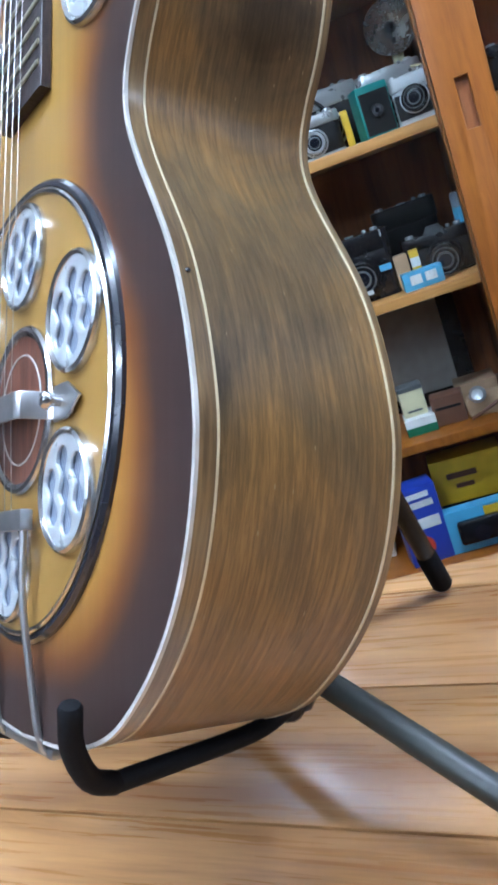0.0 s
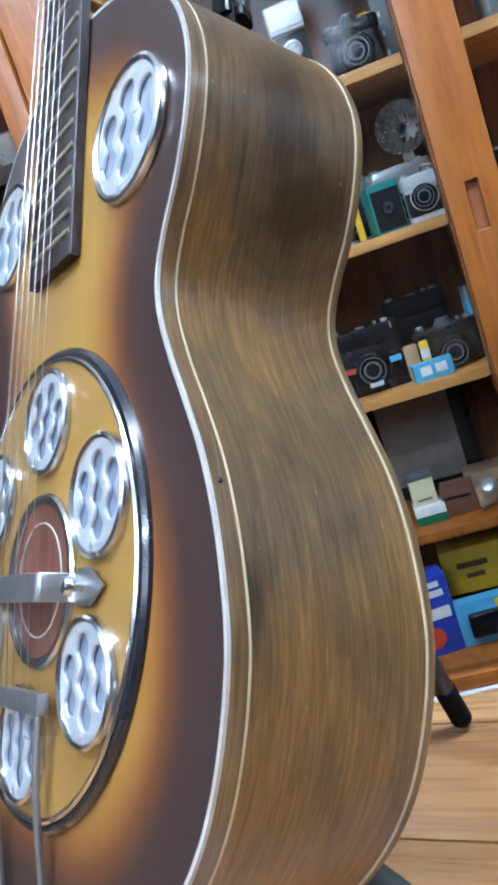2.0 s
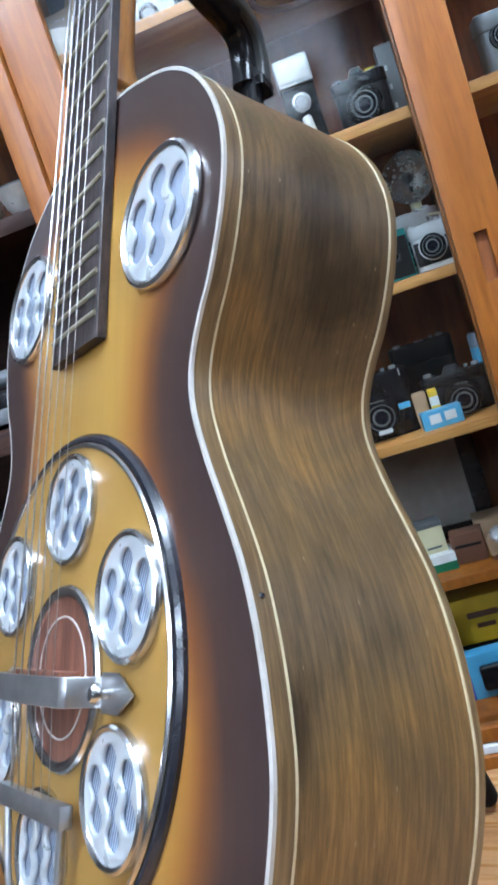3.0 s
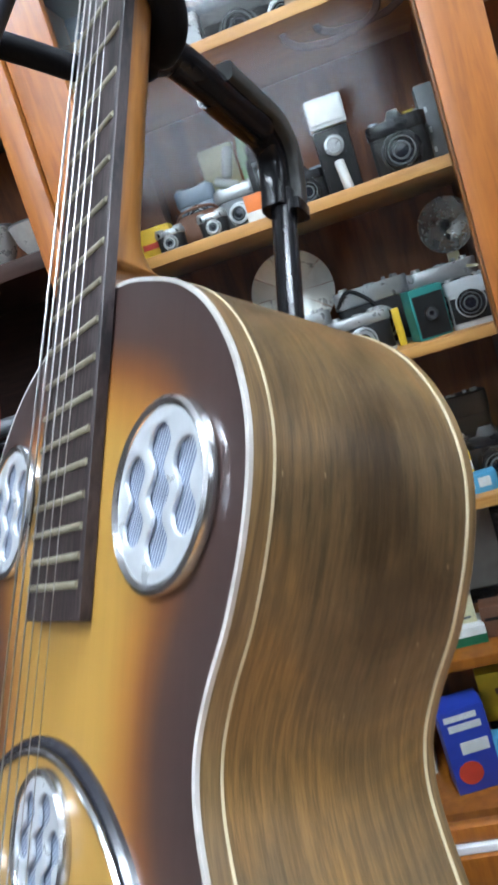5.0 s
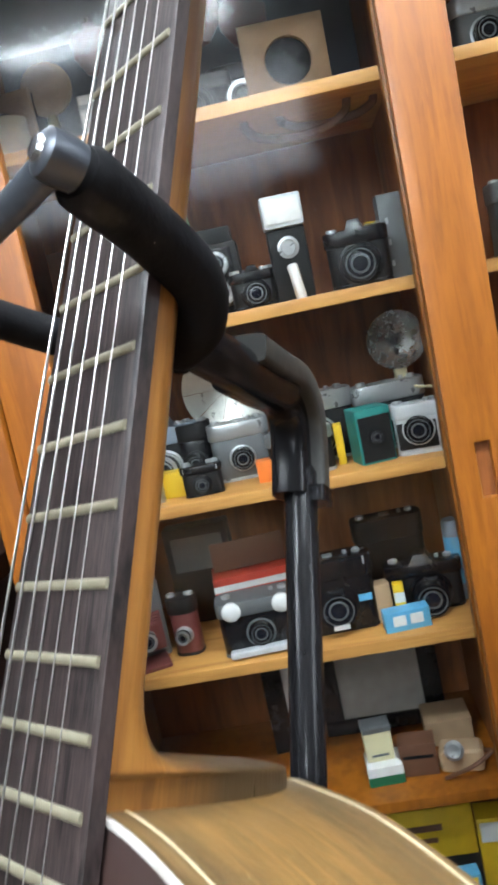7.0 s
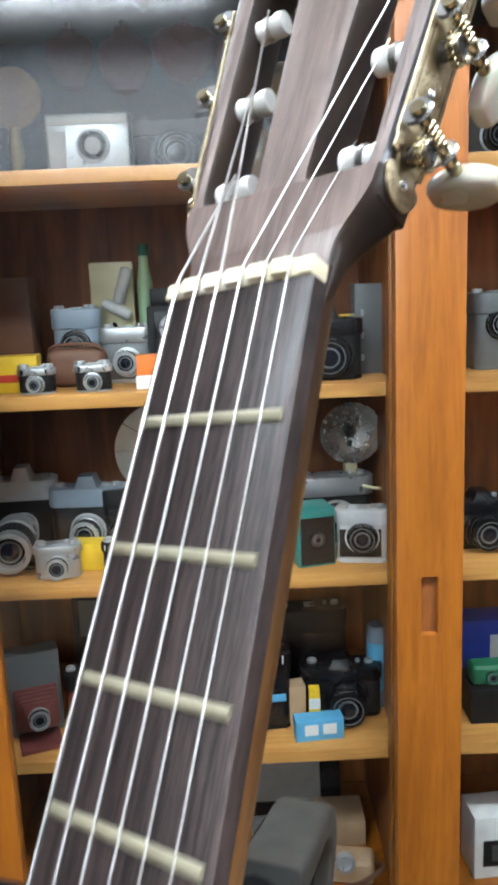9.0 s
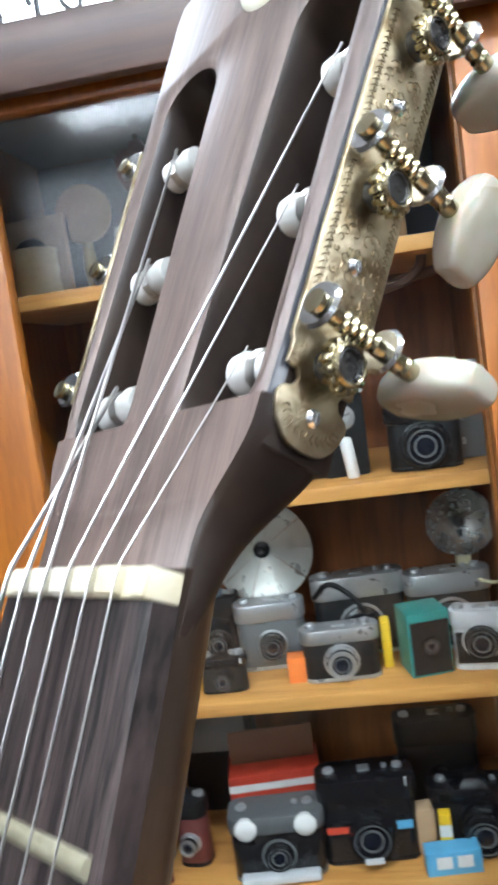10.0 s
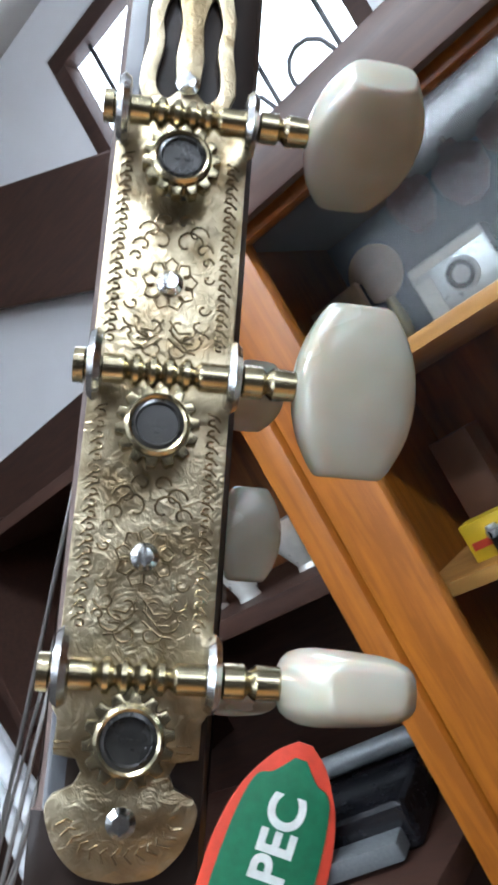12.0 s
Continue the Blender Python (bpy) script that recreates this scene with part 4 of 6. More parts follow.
# root where the neck runs into the head
bm = bmesh.new()
rows = []
for k in range(15):
    q = k / 14
    v = -0.0045 + 0.0395 * q
    w = head_half(max(0, v)) - 0.0003 + 0.0006 * q
    sm = q * q * (3 - 2 * q)
    deep = 0.0118 + (H_THICK + 0.0003 - 0.0118) * sm
    ex, ez = 0.7 - 0.5 * sm, 0.85 - 0.7 * sm
    low = [(w * math.copysign(abs(math.cos(a)) ** ex, math.cos(a)), -0.0012 - (deep - 0.0012) * math.sin(a) ** ez) for a in [math.pi * j / SEG for j in range(SEG + 1)]]
    ring = [(w - 0.0012, 0.0003 * q)] + low + [(-w + 0.0012, 0.0003 * q)]
    rows.append([bm.verts.new((x, v, z)) for x, z in ring])
n_ring = len(rows[0])
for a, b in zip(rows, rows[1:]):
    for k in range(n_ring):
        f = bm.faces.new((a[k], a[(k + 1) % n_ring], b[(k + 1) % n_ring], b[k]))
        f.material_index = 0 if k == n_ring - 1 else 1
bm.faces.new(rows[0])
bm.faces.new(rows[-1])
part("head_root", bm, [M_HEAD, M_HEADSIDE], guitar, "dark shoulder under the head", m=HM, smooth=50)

# tuners
FLARE = math.atan(0.0945)
GEAR_V, GEAR_W = 0.0784, -0.0098


def gear_mesh(r0, r1, h, teeth):
    line = []
    for k in range(teeth * 6):
        a = 2 * math.pi * k / (teeth * 6)
        r = r1 if k % 6 in (1, 2, 3) else r0
        line.append((r * math.cos(a), r * math.sin(a)))
    return plate(line, (), h, 0.0002)


def tuner_set(sx):
    """Plate with three worm gears on one flank of the head. Local axes: x out of the flank, y along the head, z to the face."""
    def flip(bm):
        if sx < 0:
            bm.transform(Matrix.Diagonal((-1, 1, 1, 1)))
            bmesh.ops.reverse_faces(bm, faces=bm.faces)
        return bm
    turn = Matrix.Rotation(-sx * FLARE, 4, "Z")
    base = HM @ Matrix.Translation((sx * (head_half(GEAR_V) + 0.0002), GEAR_V, GEAR_W)) @ turn
    t = new("tuning_machine")
    t.parent, t.matrix_basis = guitar, base
    tagged(t, "engraved brass tuning plate with three gears and pearl knobs")
    half = [(0.0, -0.0503), (0.0042, -0.0496), (0.0072, -0.0470), (0.0087, -0.0434), (0.0081, -0.0418), (0.0058, -0.0408), (0.0050, -0.0392), (0.0058, -0.0377), (0.0084, -0.0373),
            (0.0084, -0.0335), (0.0091, -0.0325), (0.0091, 0.0440), (0.0066, 0.0446), (0.0056, 0.0456), (0.0060, 0.0472), (0.0068, 0.0492), (0.0067, 0.0520), (0.0060, 0.0560), (0.0062, 0.0610),
            (0.0050, 0.0670), (0.0036, 0.0720), (0.0, 0.0730)]
    lobe = [(p.x, p.y) for p in smooth_line([(a, b, 0) for a, b in half[:5]], 4)]
    half = lobe + half[5:]
    line = half + [(-a, b) for a, b in reversed(half[1:-1])]
    loop = [(p.x, p.y) for p in smooth_line([(0.0012, 0.0484, 0), (0.0028, 0.0470, 0), (0.0043, 0.0484, 0), (0.0046, 0.0512, 0), (0.0039, 0.0560, 0), (0.0043, 0.0605, 0), (0.0028, 0.0650, 0), (0.0014, 0.0600, 0), (0.0018, 0.0540, 0)], 4)]
    hol = [loop, [(-a, b) for a, b in reversed(loop)]]
    line = [(a * 0.95, b) for a, b in line]
    bm = plate(line, hol, 0.0011, 0.0002)
    to_side = Matrix(((0, 0, 1, 0), (0, 1, 0, 0), (-1, 0, 0, 0), (0, 0, 0, 1)))
    bm.transform(Matrix.Translation((0.0006, 0, 0)) @ to_side)
    part("plate", flip(bm), M_PLATE, t, "engraved brass plate with a scrolled end")
    # chased border, flowers and scrolls as fine dark lines
    lines = bmesh.new()

    def chase(pts, r=0.00016):
        join(lines, tube([(0.00118, yy, zz) for yy, zz in pts], r, 5, False))

    def curl(y0, z0, size, face, turns):
        """A leaf scroll that winds inwards."""
        return [(y0 + size * (1 - 0.085 * j) * math.sin(0.55 * j * turns), z0 + face * size * (1 - 0.085 * j) * math.cos(0.55 * j * turns)) for j in range(10)]

    for cy0 in (-0.0150, 0.0201):
        for k in range(9):
            a = 2 * math.pi * k / 9
            chase([(cy0 + q * math.cos(a + b), q * math.sin(a + b)) for q, b in ((0.0020, -0.27), (0.0030, -0.30), (0.0036, 0.0), (0.0030, 0.30), (0.0020, 0.27))])
        for face in (1, -1):
            for k, (dy, dz, size, up) in enumerate(((0.0058, 0.0018, 0.0022, 1), (0.0072, 0.0030, 0.0016, 1), (0.0050, 0.0040, 0.0013, 1), (-0.0058, 0.0018, 0.0022, -1), (-0.0074, 0.0030, 0.0017, -1), (-0.0052, 0.0042, 0.0013, -1), (-0.0088, 0.0014, 0.0015, -1), (0.0034, 0.0046, 0.0009, 1), (-0.0030, 0.0046, 0.0010, -1), (0.0088, 0.0012, 0.0013, 1), (0.0012, 0.0049, 0.0008, -1), (-0.0070, 0.0048, 0.0008, 1))):
                chase(curl(cy0 + dy, face * dz, size, face, up))
            for k in range(3):
                chase([(cy0 - 0.0050 - 0.0012 * k, face * 0.0004), (cy0 - 0.0066 - 0.0012 * k, face * (0.0016 + 0.0004 * k)), (cy0 - 0.0064 - 0.0014 * k, face * (0.0032 + 0.0004 * k))])
    for zz, face in ((-0.0069, 1), (0.0069, -1)):
        yy = -0.0300
        while yy < 0.0395:
            if min(abs(yy - g) for g in (-0.0285, 0.0065, 0.0415)) > 0.0042:
                chase([(yy + 0.0004 * math.cos(b), zz + 0.0005 * math.sin(b) * face) for b in (-0.6, 0.3, 1.2, 2.1, 3.0, 3.9)], 0.00016)
                chase([(yy + 0.0002, zz - 0.0010 * face), (yy + 0.0008, zz - 0.0004 * face), (yy + 0.0012, zz + 0.0007 * face)], 0.00014)
            yy += 0.0014
        for k in range(2):
            chase([(-0.0368 + 0.0007 * k, zz - 0.0004), (-0.0368 + 0.0007 * k, zz + 0.0014)], 0.00012)
    for k in range(13):
        a = radians(195 + 12.5 * k)
        chase([(-0.0434 + 0.0052 * math.sin(a), 0.0072 * math.cos(a)), (-0.0434 + 0.0043 * math.sin(a + 0.1), 0.0060 * math.cos(a + 0.1)), (-0.0434 + 0.0036 * math.sin(a), 0.0054 * math.cos(a))], 0.00014)
    tagged(part("chasing", flip(lines), M_CHASE, t), "dark engraved scroll lines", kind="stuff")
    for sy in (-0.0443, -0.0150, 0.0201, 0.0496):
        bm = lathe([(0, 0.0024), (0.0010, 0.0023), (0.0017, 0.0016), (0.0018, 0.0008)], 18, "X")
        bm.transform(Matrix.Translation((0, sy, 0)))
        join(bm, box(0.0021, 0.0026, sy - 0.0011, sy + 0.0011, -0.0002, 0.0002))
        part("plate_screw", flip(bm), M_CHROME, t, "small round screw")
    for gi, gy in enumerate((-0.035, 0.0, 0.035)):
        bm = gear_mesh(0.0039, 0.0048, 0.0022, 14)
        bm.transform(Matrix.Translation((0.0052, gy, 0)) @ to_side)
        g = part("gear", flip(bm), M_BRASS, t, "toothed brass gear")
        bm = lathe([(0.0030, 0.0008), (0.0030, 0.0060), (0.0034, 0.0068), (0.0026, 0.0071), (0.0024, 0.0066), (0, 0.0066)], 24, "X")
        bm.transform(Matrix.Translation((0, gy, 0)))
        for w0, w1 in ((0.0010, 0.00025), (0.00025, 0.0010)):
            join(bm, box(0.0062, 0.00675, gy - w0, gy + w0, -w1, w1))
        part("gear_screw", flip(bm), M_GEARDARK, t, "dark screw head")
        bm = lathe([(0.0030, 0.0060), (0.0031, 0.0071), (0.0034, 0.0073), (0.0038, 0.0069), (0.0039, 0.0060)], 26, "X")
        bm.transform(Matrix.Translation((0, gy, 0)))
        part("gear_collar", flip(bm), M_BRASS, t, "bright brass collar")
        wy = gy + 0.0066
        prof = [(0.0, 0.0106), (0.0019, 0.0104), (0.0019, 0.0092), (0.0012, 0.0090), (0.0012, 0.0072), (0.0016, 0.0070), (0.0016, 0.0046)]
        for k in range(4):
            c = 0.0036 - 0.0020 * k
            prof += [(0.0010, c + 0.0005), (0.0018, c - 0.0002), (0.0018, c - 0.0008), (0.0010, c - 0.0014)]
        prof += [(0.0016, -0.0046), (0.0016, -0.0078), (0.0013, -0.0080), (0.0013, -0.0095), (0.0018, -0.0098), (0.0018, -0.0120), (0.0012, -0.0126), (0.0018, -0.0134), (0.0016, -0.0175), (0, -0.0176)]
        bm = lathe([(r * 1.12, z) for r, z in prof], 20)
        bm.transform(Matrix.Translation((0.0056, wy, 0)))
        part("worm_shaft", flip(bm), M_BRASS, t, "brass worm shaft")
        for bz in (0.0080, -0.0086):
            bm = lathe([(0, 0.0005), (0.0026, 0.0005), (0.0030, 0.0), (0.0026, -0.0005), (0, -0.0005)], 20)
            bm.transform(Matrix.Translation((0.0046, wy + 0.0006, bz)) @ Matrix.Diagonal((1.5, 1.5, 1.5, 1)))
            part("bracket", flip(bm), M_CHROME, t, "bright bracket ear")
        # knob: a barrel-shaped pearl button, thickest at its middle and thinner away from the shaft, turned about the shaft
        bm = bmesh.new()
        rings = []
        for q, fit in [(-1.0, 0.72), (-0.985, 0.90), (-0.95, 0.98)] + [(-0.9 + 0.15 * k, 1.0) for k in range(13)] + [(0.95, 0.98), (0.985, 0.90), (1.0, 0.72)]:
            hz, hx = 0.0076 - 0.0036 * abs(q) ** 2.2 - 0.0008 * (1 - fit), 0.0041 * (1 - 0.30 * q * q) - 0.0010 * (1 - fit) / 0.28
            ring = []
            for k in range(24):
                a = 2 * math.pi * k / 24
                z = hz * math.copysign(abs(math.sin(a)) ** 0.55, math.sin(a))
                ring.append(bm.verts.new((hx * (1 + 17 * z) * math.copysign(abs(math.cos(a)) ** 0.62, math.cos(a)), 0.0106 * q, z)))
            rings.append(ring)
        for r0, r1 in zip(rings, rings[1:]):
            for k in range(24):
                bm.faces.new((r0[k], r0[(k + 1) % 24], r1[(k + 1) % 24], r1[k]))
        bm.faces.new(rings[0])
        bm.faces.new(rings[-1])
        bmesh.ops.recalc_face_normals(bm, faces=bm.faces)
        bm.transform(Matrix.Translation((0.0056, wy, -0.0236)) @ Matrix.Rotation(radians((92, -10, -76)[gi] * sx), 4, "Z"))
        part("knob", flip(bm), M_PEARL, t, "pearl white barrel-shaped knob", smooth=50)
        # roller in the slot
        wid = head_half(GEAR_V + gy)
        bm = lathe([(0, -0.0060), (0.0039, -0.0060), (0.0043, -0.0078), (0.0037, -0.0098), (0.0037, -0.0140), (0.0043, -0.0160), (0.0039, -0.0186), (0, -0.0186)], 22, "X")
        bm.transform(Matrix.Translation((0, gy, 0.0020)))
        part("roller", flip(bm), M_ROLLER, t, "ivory string roller")
        coil = [(-0.0110 - 0.0008 * k / 8, gy + 0.0041 * math.cos(2 * math.pi * k / 8), 0.0020 + 0.0041 * math.sin(2 * math.pi * k / 8)) for k in range(25)]
        part("winding", flip(tube(coil, 0.00035, 5, False)), M_STRING, t)
    return t


tuner_set(1)
tuner_set(-1)

# strings
for i in range(6):
    s = i - 2.5
    x_nut, x_br = s * 0.0078 + 0.0006, s * 0.0104 - 0.002
    side = 1 if i > 2 else -1
    rank = (5 - i) if i > 2 else i
    post_v = (0.048, 0.083, 0.118)[rank]
    px = side * (head_half(post_v) - 0.0135)
    end = HM @ Vector((px, post_v, GEAR_W + 0.0020 + 0.0043))
    r = (0.00056, 0.00048, 0.00041, 0.00033, 0.00024, 0.00020)[i]
    pts = [(x_br * 0.92, -0.367, 0.0075), (x_br, CY - 0.001, 0.0095), (x_nut + (x_br - x_nut) * 0.5, 0.0, 0.0058), (x_nut, NUT_Y + 0.002, 0.0029), (x_nut, NUT_Y + 0.005, 0.0026), tuple(end)]
    part("string", tube(pts, r, 6, False), M_STRING, guitar)

# ---- guitar stand ----
stand = thing("guitar_stand", pose(0, 0, 0), "black tubular guitar stand with foam padded cradle and neck clamp", "guitar stand")


def gl(x, yy, z):
    return tuple(GM @ Vector((x, yy, z)))


HUB = Vector((-0.1133, 0.4315, 0.85))
TOP = Vector((-0.0290, 0.7000, 1.368))
dirp = (TOP - HUB).normalized()
part("post", tube([tuple(HUB - dirp * 0.03), tuple(TOP)], 0.0085, 18), M_TUBE, stand, "black upright tube")


def moulded(points, side, b0, b1, o0, o1, square=0.45):
    """A squared bar swept along a bend: from b0 to b1 towards the given side, from o0 to o1 out of the bend."""
    ps = [Vector(p) for p in points]
    bm = bmesh.new()
    rings = []
    for i, p in enumerate(ps):
        d = (ps[min(i + 1, len(ps) - 1)] - ps[max(i - 1, 0)]).normalized()
        w = (side - d * side.dot(d)).normalized()
        o = d.cross(w)
        ring = []
        for k in range(24):
            a = 2 * math.pi * k / 24
            u = math.copysign(abs(math.cos(a)) ** square, math.cos(a))
            v = math.copysign(abs(math.sin(a)) ** square, math.sin(a))
            ring.append(bm.verts.new(p + w * ((b0 + b1) / 2 + u * (b1 - b0) / 2) + o * ((o0 + o1) / 2 + v * (o1 - o0) / 2)))
        rings.append(ring)
    for r0, r1 in zip(rings, rings[1:]):
        for k in range(24):
            bm.faces.new((r0[k], r0[(k + 1) % 24], r1[(k + 1) % 24], r1[k]))
    bm.faces.new(rings[0])
    bm.faces.new(rings[-1])
    bmesh.ops.recalc_face_normals(bm, faces=bm.faces)
    return bm


bend = smooth_line([tuple(TOP - dirp * 0.012), tuple(TOP + dirp * 0.012), (-0.0255, 0.7065, 1.397), (-0.0280, 0.6960, 1.4100), (-0.0350, 0.6680, 1.4200), (-0.0425, 0.6390, 1.4310)], 6)
across = (bend[0] - bend[-1]).cross(bend[len(bend) // 2] - bend[-1]).normalized()
across = across if across.x > 0 else -across
part("bracket", moulded(bend, across, -0.0085, 0.0125, 0.0005, 0.0130, 0.35), M_BRACKET, stand, "dark grey moulded bracket behind the bend", smooth=40)
part("bracket_liner", moulded(bend, across, -0.0135, 0.0060, -0.0115, 0.0080, 0.7), M_TUBE, stand, "gloss black liner of the bracket", smooth=40)
part("bracket_lip", moulded([bend[0] - dirp * 0.004, bend[0] - dirp * 0.002, bend[0] + dirp * 0.004], across, -0.0075, 0.0138, -0.0060, 0.0140, 0.35), M_TUBE, stand, "black lower edge of the bracket", smooth=40)
arm = smooth_line([(-0.0300, 0.6900, 1.411), (-0.0390, 0.6580, 1.4225), (-0.0485, 0.6240, 1.4360), (-0.0575, 0.6032, 1.446), gl(-0.003, 0.151, -0.036)], 6)
part("neck_arm", tube(arm, 0.0104, 16), M_TUBE, stand, "curved black neck arm")
right = smooth_line([gl(0.0, 0.152, -0.0345), gl(0.015, 0.156, -0.032), gl(0.0285, 0.163, -0.019), gl(0.0375, 0.166, 0.006), gl(0.0480, 0.165, 0.036)], 6)
part("foam_sleeve", tube(right, 0.0098, 18), M_FOAM, stand, "black foam sleeve")
left = smooth_line([gl(0.0, 0.152, -0.0345), gl(-0.016, 0.153, -0.034), gl(-0.036, 0.157, -0.025), gl(-0.0475, 0.160, -0.004), gl(-0.0515, 0.1605, 0.018), gl(-0.0530, 0.1590, 0.036)], 6)
part("foam_sleeve", tube(left, 0.0074, 18), M_FOAM, stand, "black foam sleeve")
at_pivot = Matrix.Translation(gl(0.0525, 0.1635, 0.0455)) @ GM.to_3x3().to_4x4()
part("pivot", lathe([(0, 0.0062), (0.0050, 0.0062), (0.0068, 0.0050), (0.0074, 0), (0.0068, -0.005), (0, -0.005)], 28), M_PIVOT, stand, "round steel pivot of the locking bar", m=at_pivot)
part("pivot_rivet", lathe([(0, 0.0082), (0.0028, 0.0078), (0.0038, 0.0066), (0.0038, 0.0058)], 20), M_CHROME, stand, "steel rivet", m=at_pivot)
part("locking_bar", tube([gl(0.0475, 0.1630, 0.046), gl(-0.01, 0.1590, 0.043), gl(-0.06, 0.1535, 0.040), gl(-0.075, 0.1515, 0.039)], [0.0058, 0.0050, 0.0045, 0.0044], 14, True, 0.6), M_PIVOT, stand, "steel locking bar across the neck")
# legs
LEGS = [(Vector((-0.0726, 0.5610, 1.10)), Vector((-0.020, 0.640, TABLE_Z + 0.0105)), M_TUBE, 0.0085), (HUB + Vector((0, 0, -0.005)), Vector((0.058, 0.297, TABLE_Z + 0.0113)), M_TUBEGREY, 0.0086),
        (HUB + Vector((0, 0, -0.01)), Vector((-0.31, 0.66, TABLE_Z + 0.012)), M_TUBEGREY, 0.0086)]
for start, foot, mat, rad in LEGS:
    d = (foot - start).normalized()
    part("leg", tube([tuple(start), tuple(foot - d * 0.02)], rad, 16), mat, stand, "straight tubular leg")
    part("rubber_foot", tube([tuple(foot - d * 0.035), tuple(foot)], rad + 0.0009, 16), M_FOAM, stand, "black rubber foot")
part("hub", tube([tuple(HUB - dirp * 0.03), tuple(HUB + dirp * 0.05)], 0.017, 20), M_TUBE, stand)
# cradle: two foam-covered hooks under the lower bout
for sx in (1, -1):
    x = XC + sx * 0.068
    hook = smooth_line([gl(x, -0.4650, ZB - 0.012), gl(x, -0.4740, ZB + 0.010), gl(x, -0.4800, ZB + 0.05), gl(x - 0.001 * sx, -0.4850, ZT - 0.016)], 5)
    part("foam_hook", tube(hook, 0.0048, 16), M_FOAM, stand, "foam covered cradle hook")
    part("hook_tip", tube(smooth_line([gl(x - 0.001 * sx, -0.4850, ZT - 0.017), gl(x + 0.004 * sx, -0.4800, ZT - 0.003), gl(x + 0.012 * sx, -0.4640, ZT + 0.0085), gl(x + 0.019 * sx, -0.4470, ZT + 0.0125)], 4), 0.0053, 16), M_FOAM, stand, "upturned foam tip")
    part("cradle_arm", tube([gl(x, -0.4650, ZB - 0.012), tuple(HUB)], 0.0085, 14), M_TUBE, stand)

# ---- things in the cabinet ----


def plain(name, colour, rough=0.45, metal=0.0, scale=40.0, bump=0.08, spec=0.5):
    return surface(name, colour, tuple(c * 0.78 for c in colour), rough=rough, metal=metal, scale=scale, bump=bump, bump_scale=500, spec=spec)


K_BLACK = plain("black_leatherette", (0.009, 0.009, 0.010), 0.55, bump=0.3, spec=0.25)
K_GLOSSBLACK = plain("black_plastic", (0.008, 0.008, 0.010), 0.25, spec=0.4)
K_SILVER = plain("satin_chrome", (0.52, 0.53, 0.54), 0.30, 0.7)
K_PALE = plain("pale_grey_plastic", (0.60, 0.62, 0.64), 0.4)
K_GREY = plain("grey_hammered", (0.15, 0.16, 0.165), 0.45, 0.3, 200, 0.3)
K_BLUEGREY = plain("blue_grey_enamel", (0.22, 0.27, 0.33), 0.4)
K_TEAL = plain("teal_card", (0.02, 0.22, 0.20), 0.5)
K_WHITE = plain("white_card", (0.78, 0.78, 0.76), 0.5)
K_YELLOW = plain("yellow_card", (0.80, 0.52, 0.02), 0.5)
K_ORANGE = plain("orange_card", (0.80, 0.20, 0.03), 0.5)
K_RED = plain("red_card", (0.62, 0.06, 0.03), 0.45)
K_GREEN = plain("green_card", (0.012, 0.14, 0.065), 0.5)
K_PALEGREEN = plain("pale_green_glass", (0.36, 0.55, 0.32), 0.25)
K_BLUE = plain("blue_card", (0.03, 0.06, 0.42), 0.45)
K_SKY = plain("sky_blue_card", (0.12, 0.42, 0.68), 0.45)
K_BROWN = plain("brown_leather", (0.15, 0.065, 0.035), 0.55, bump=0.3)
K_REDBROWN = plain("red_brown_leather", (0.16, 0.040, 0.035), 0.5, bump=0.3)
K_CREAM = plain("cream_plastic", (0.74, 0.68, 0.42), 0.4)
K_LENS = plain("dark_lens_glass", (0.008, 0.010, 0.018), 0.08)
K_PANEL = plain("grey_paper", (0.38, 0.36, 0.33), 0.8)
K_TAN = plain("tan_ply", (0.50, 0.34, 0.20), 0.55)
K_BOWL = plain("glassy_reflector", (0.60, 0.58, 0.55), 0.26, 0.75, 60, 0.4)
K_MIRROR = plain("polished_reflector", (0.80, 0.79, 0.74), 0.30, 0.55, 30, 0.05)
K_GOLD = plain("dull_brass", (0.48, 0.36, 0.14), 0.35, 0.8)


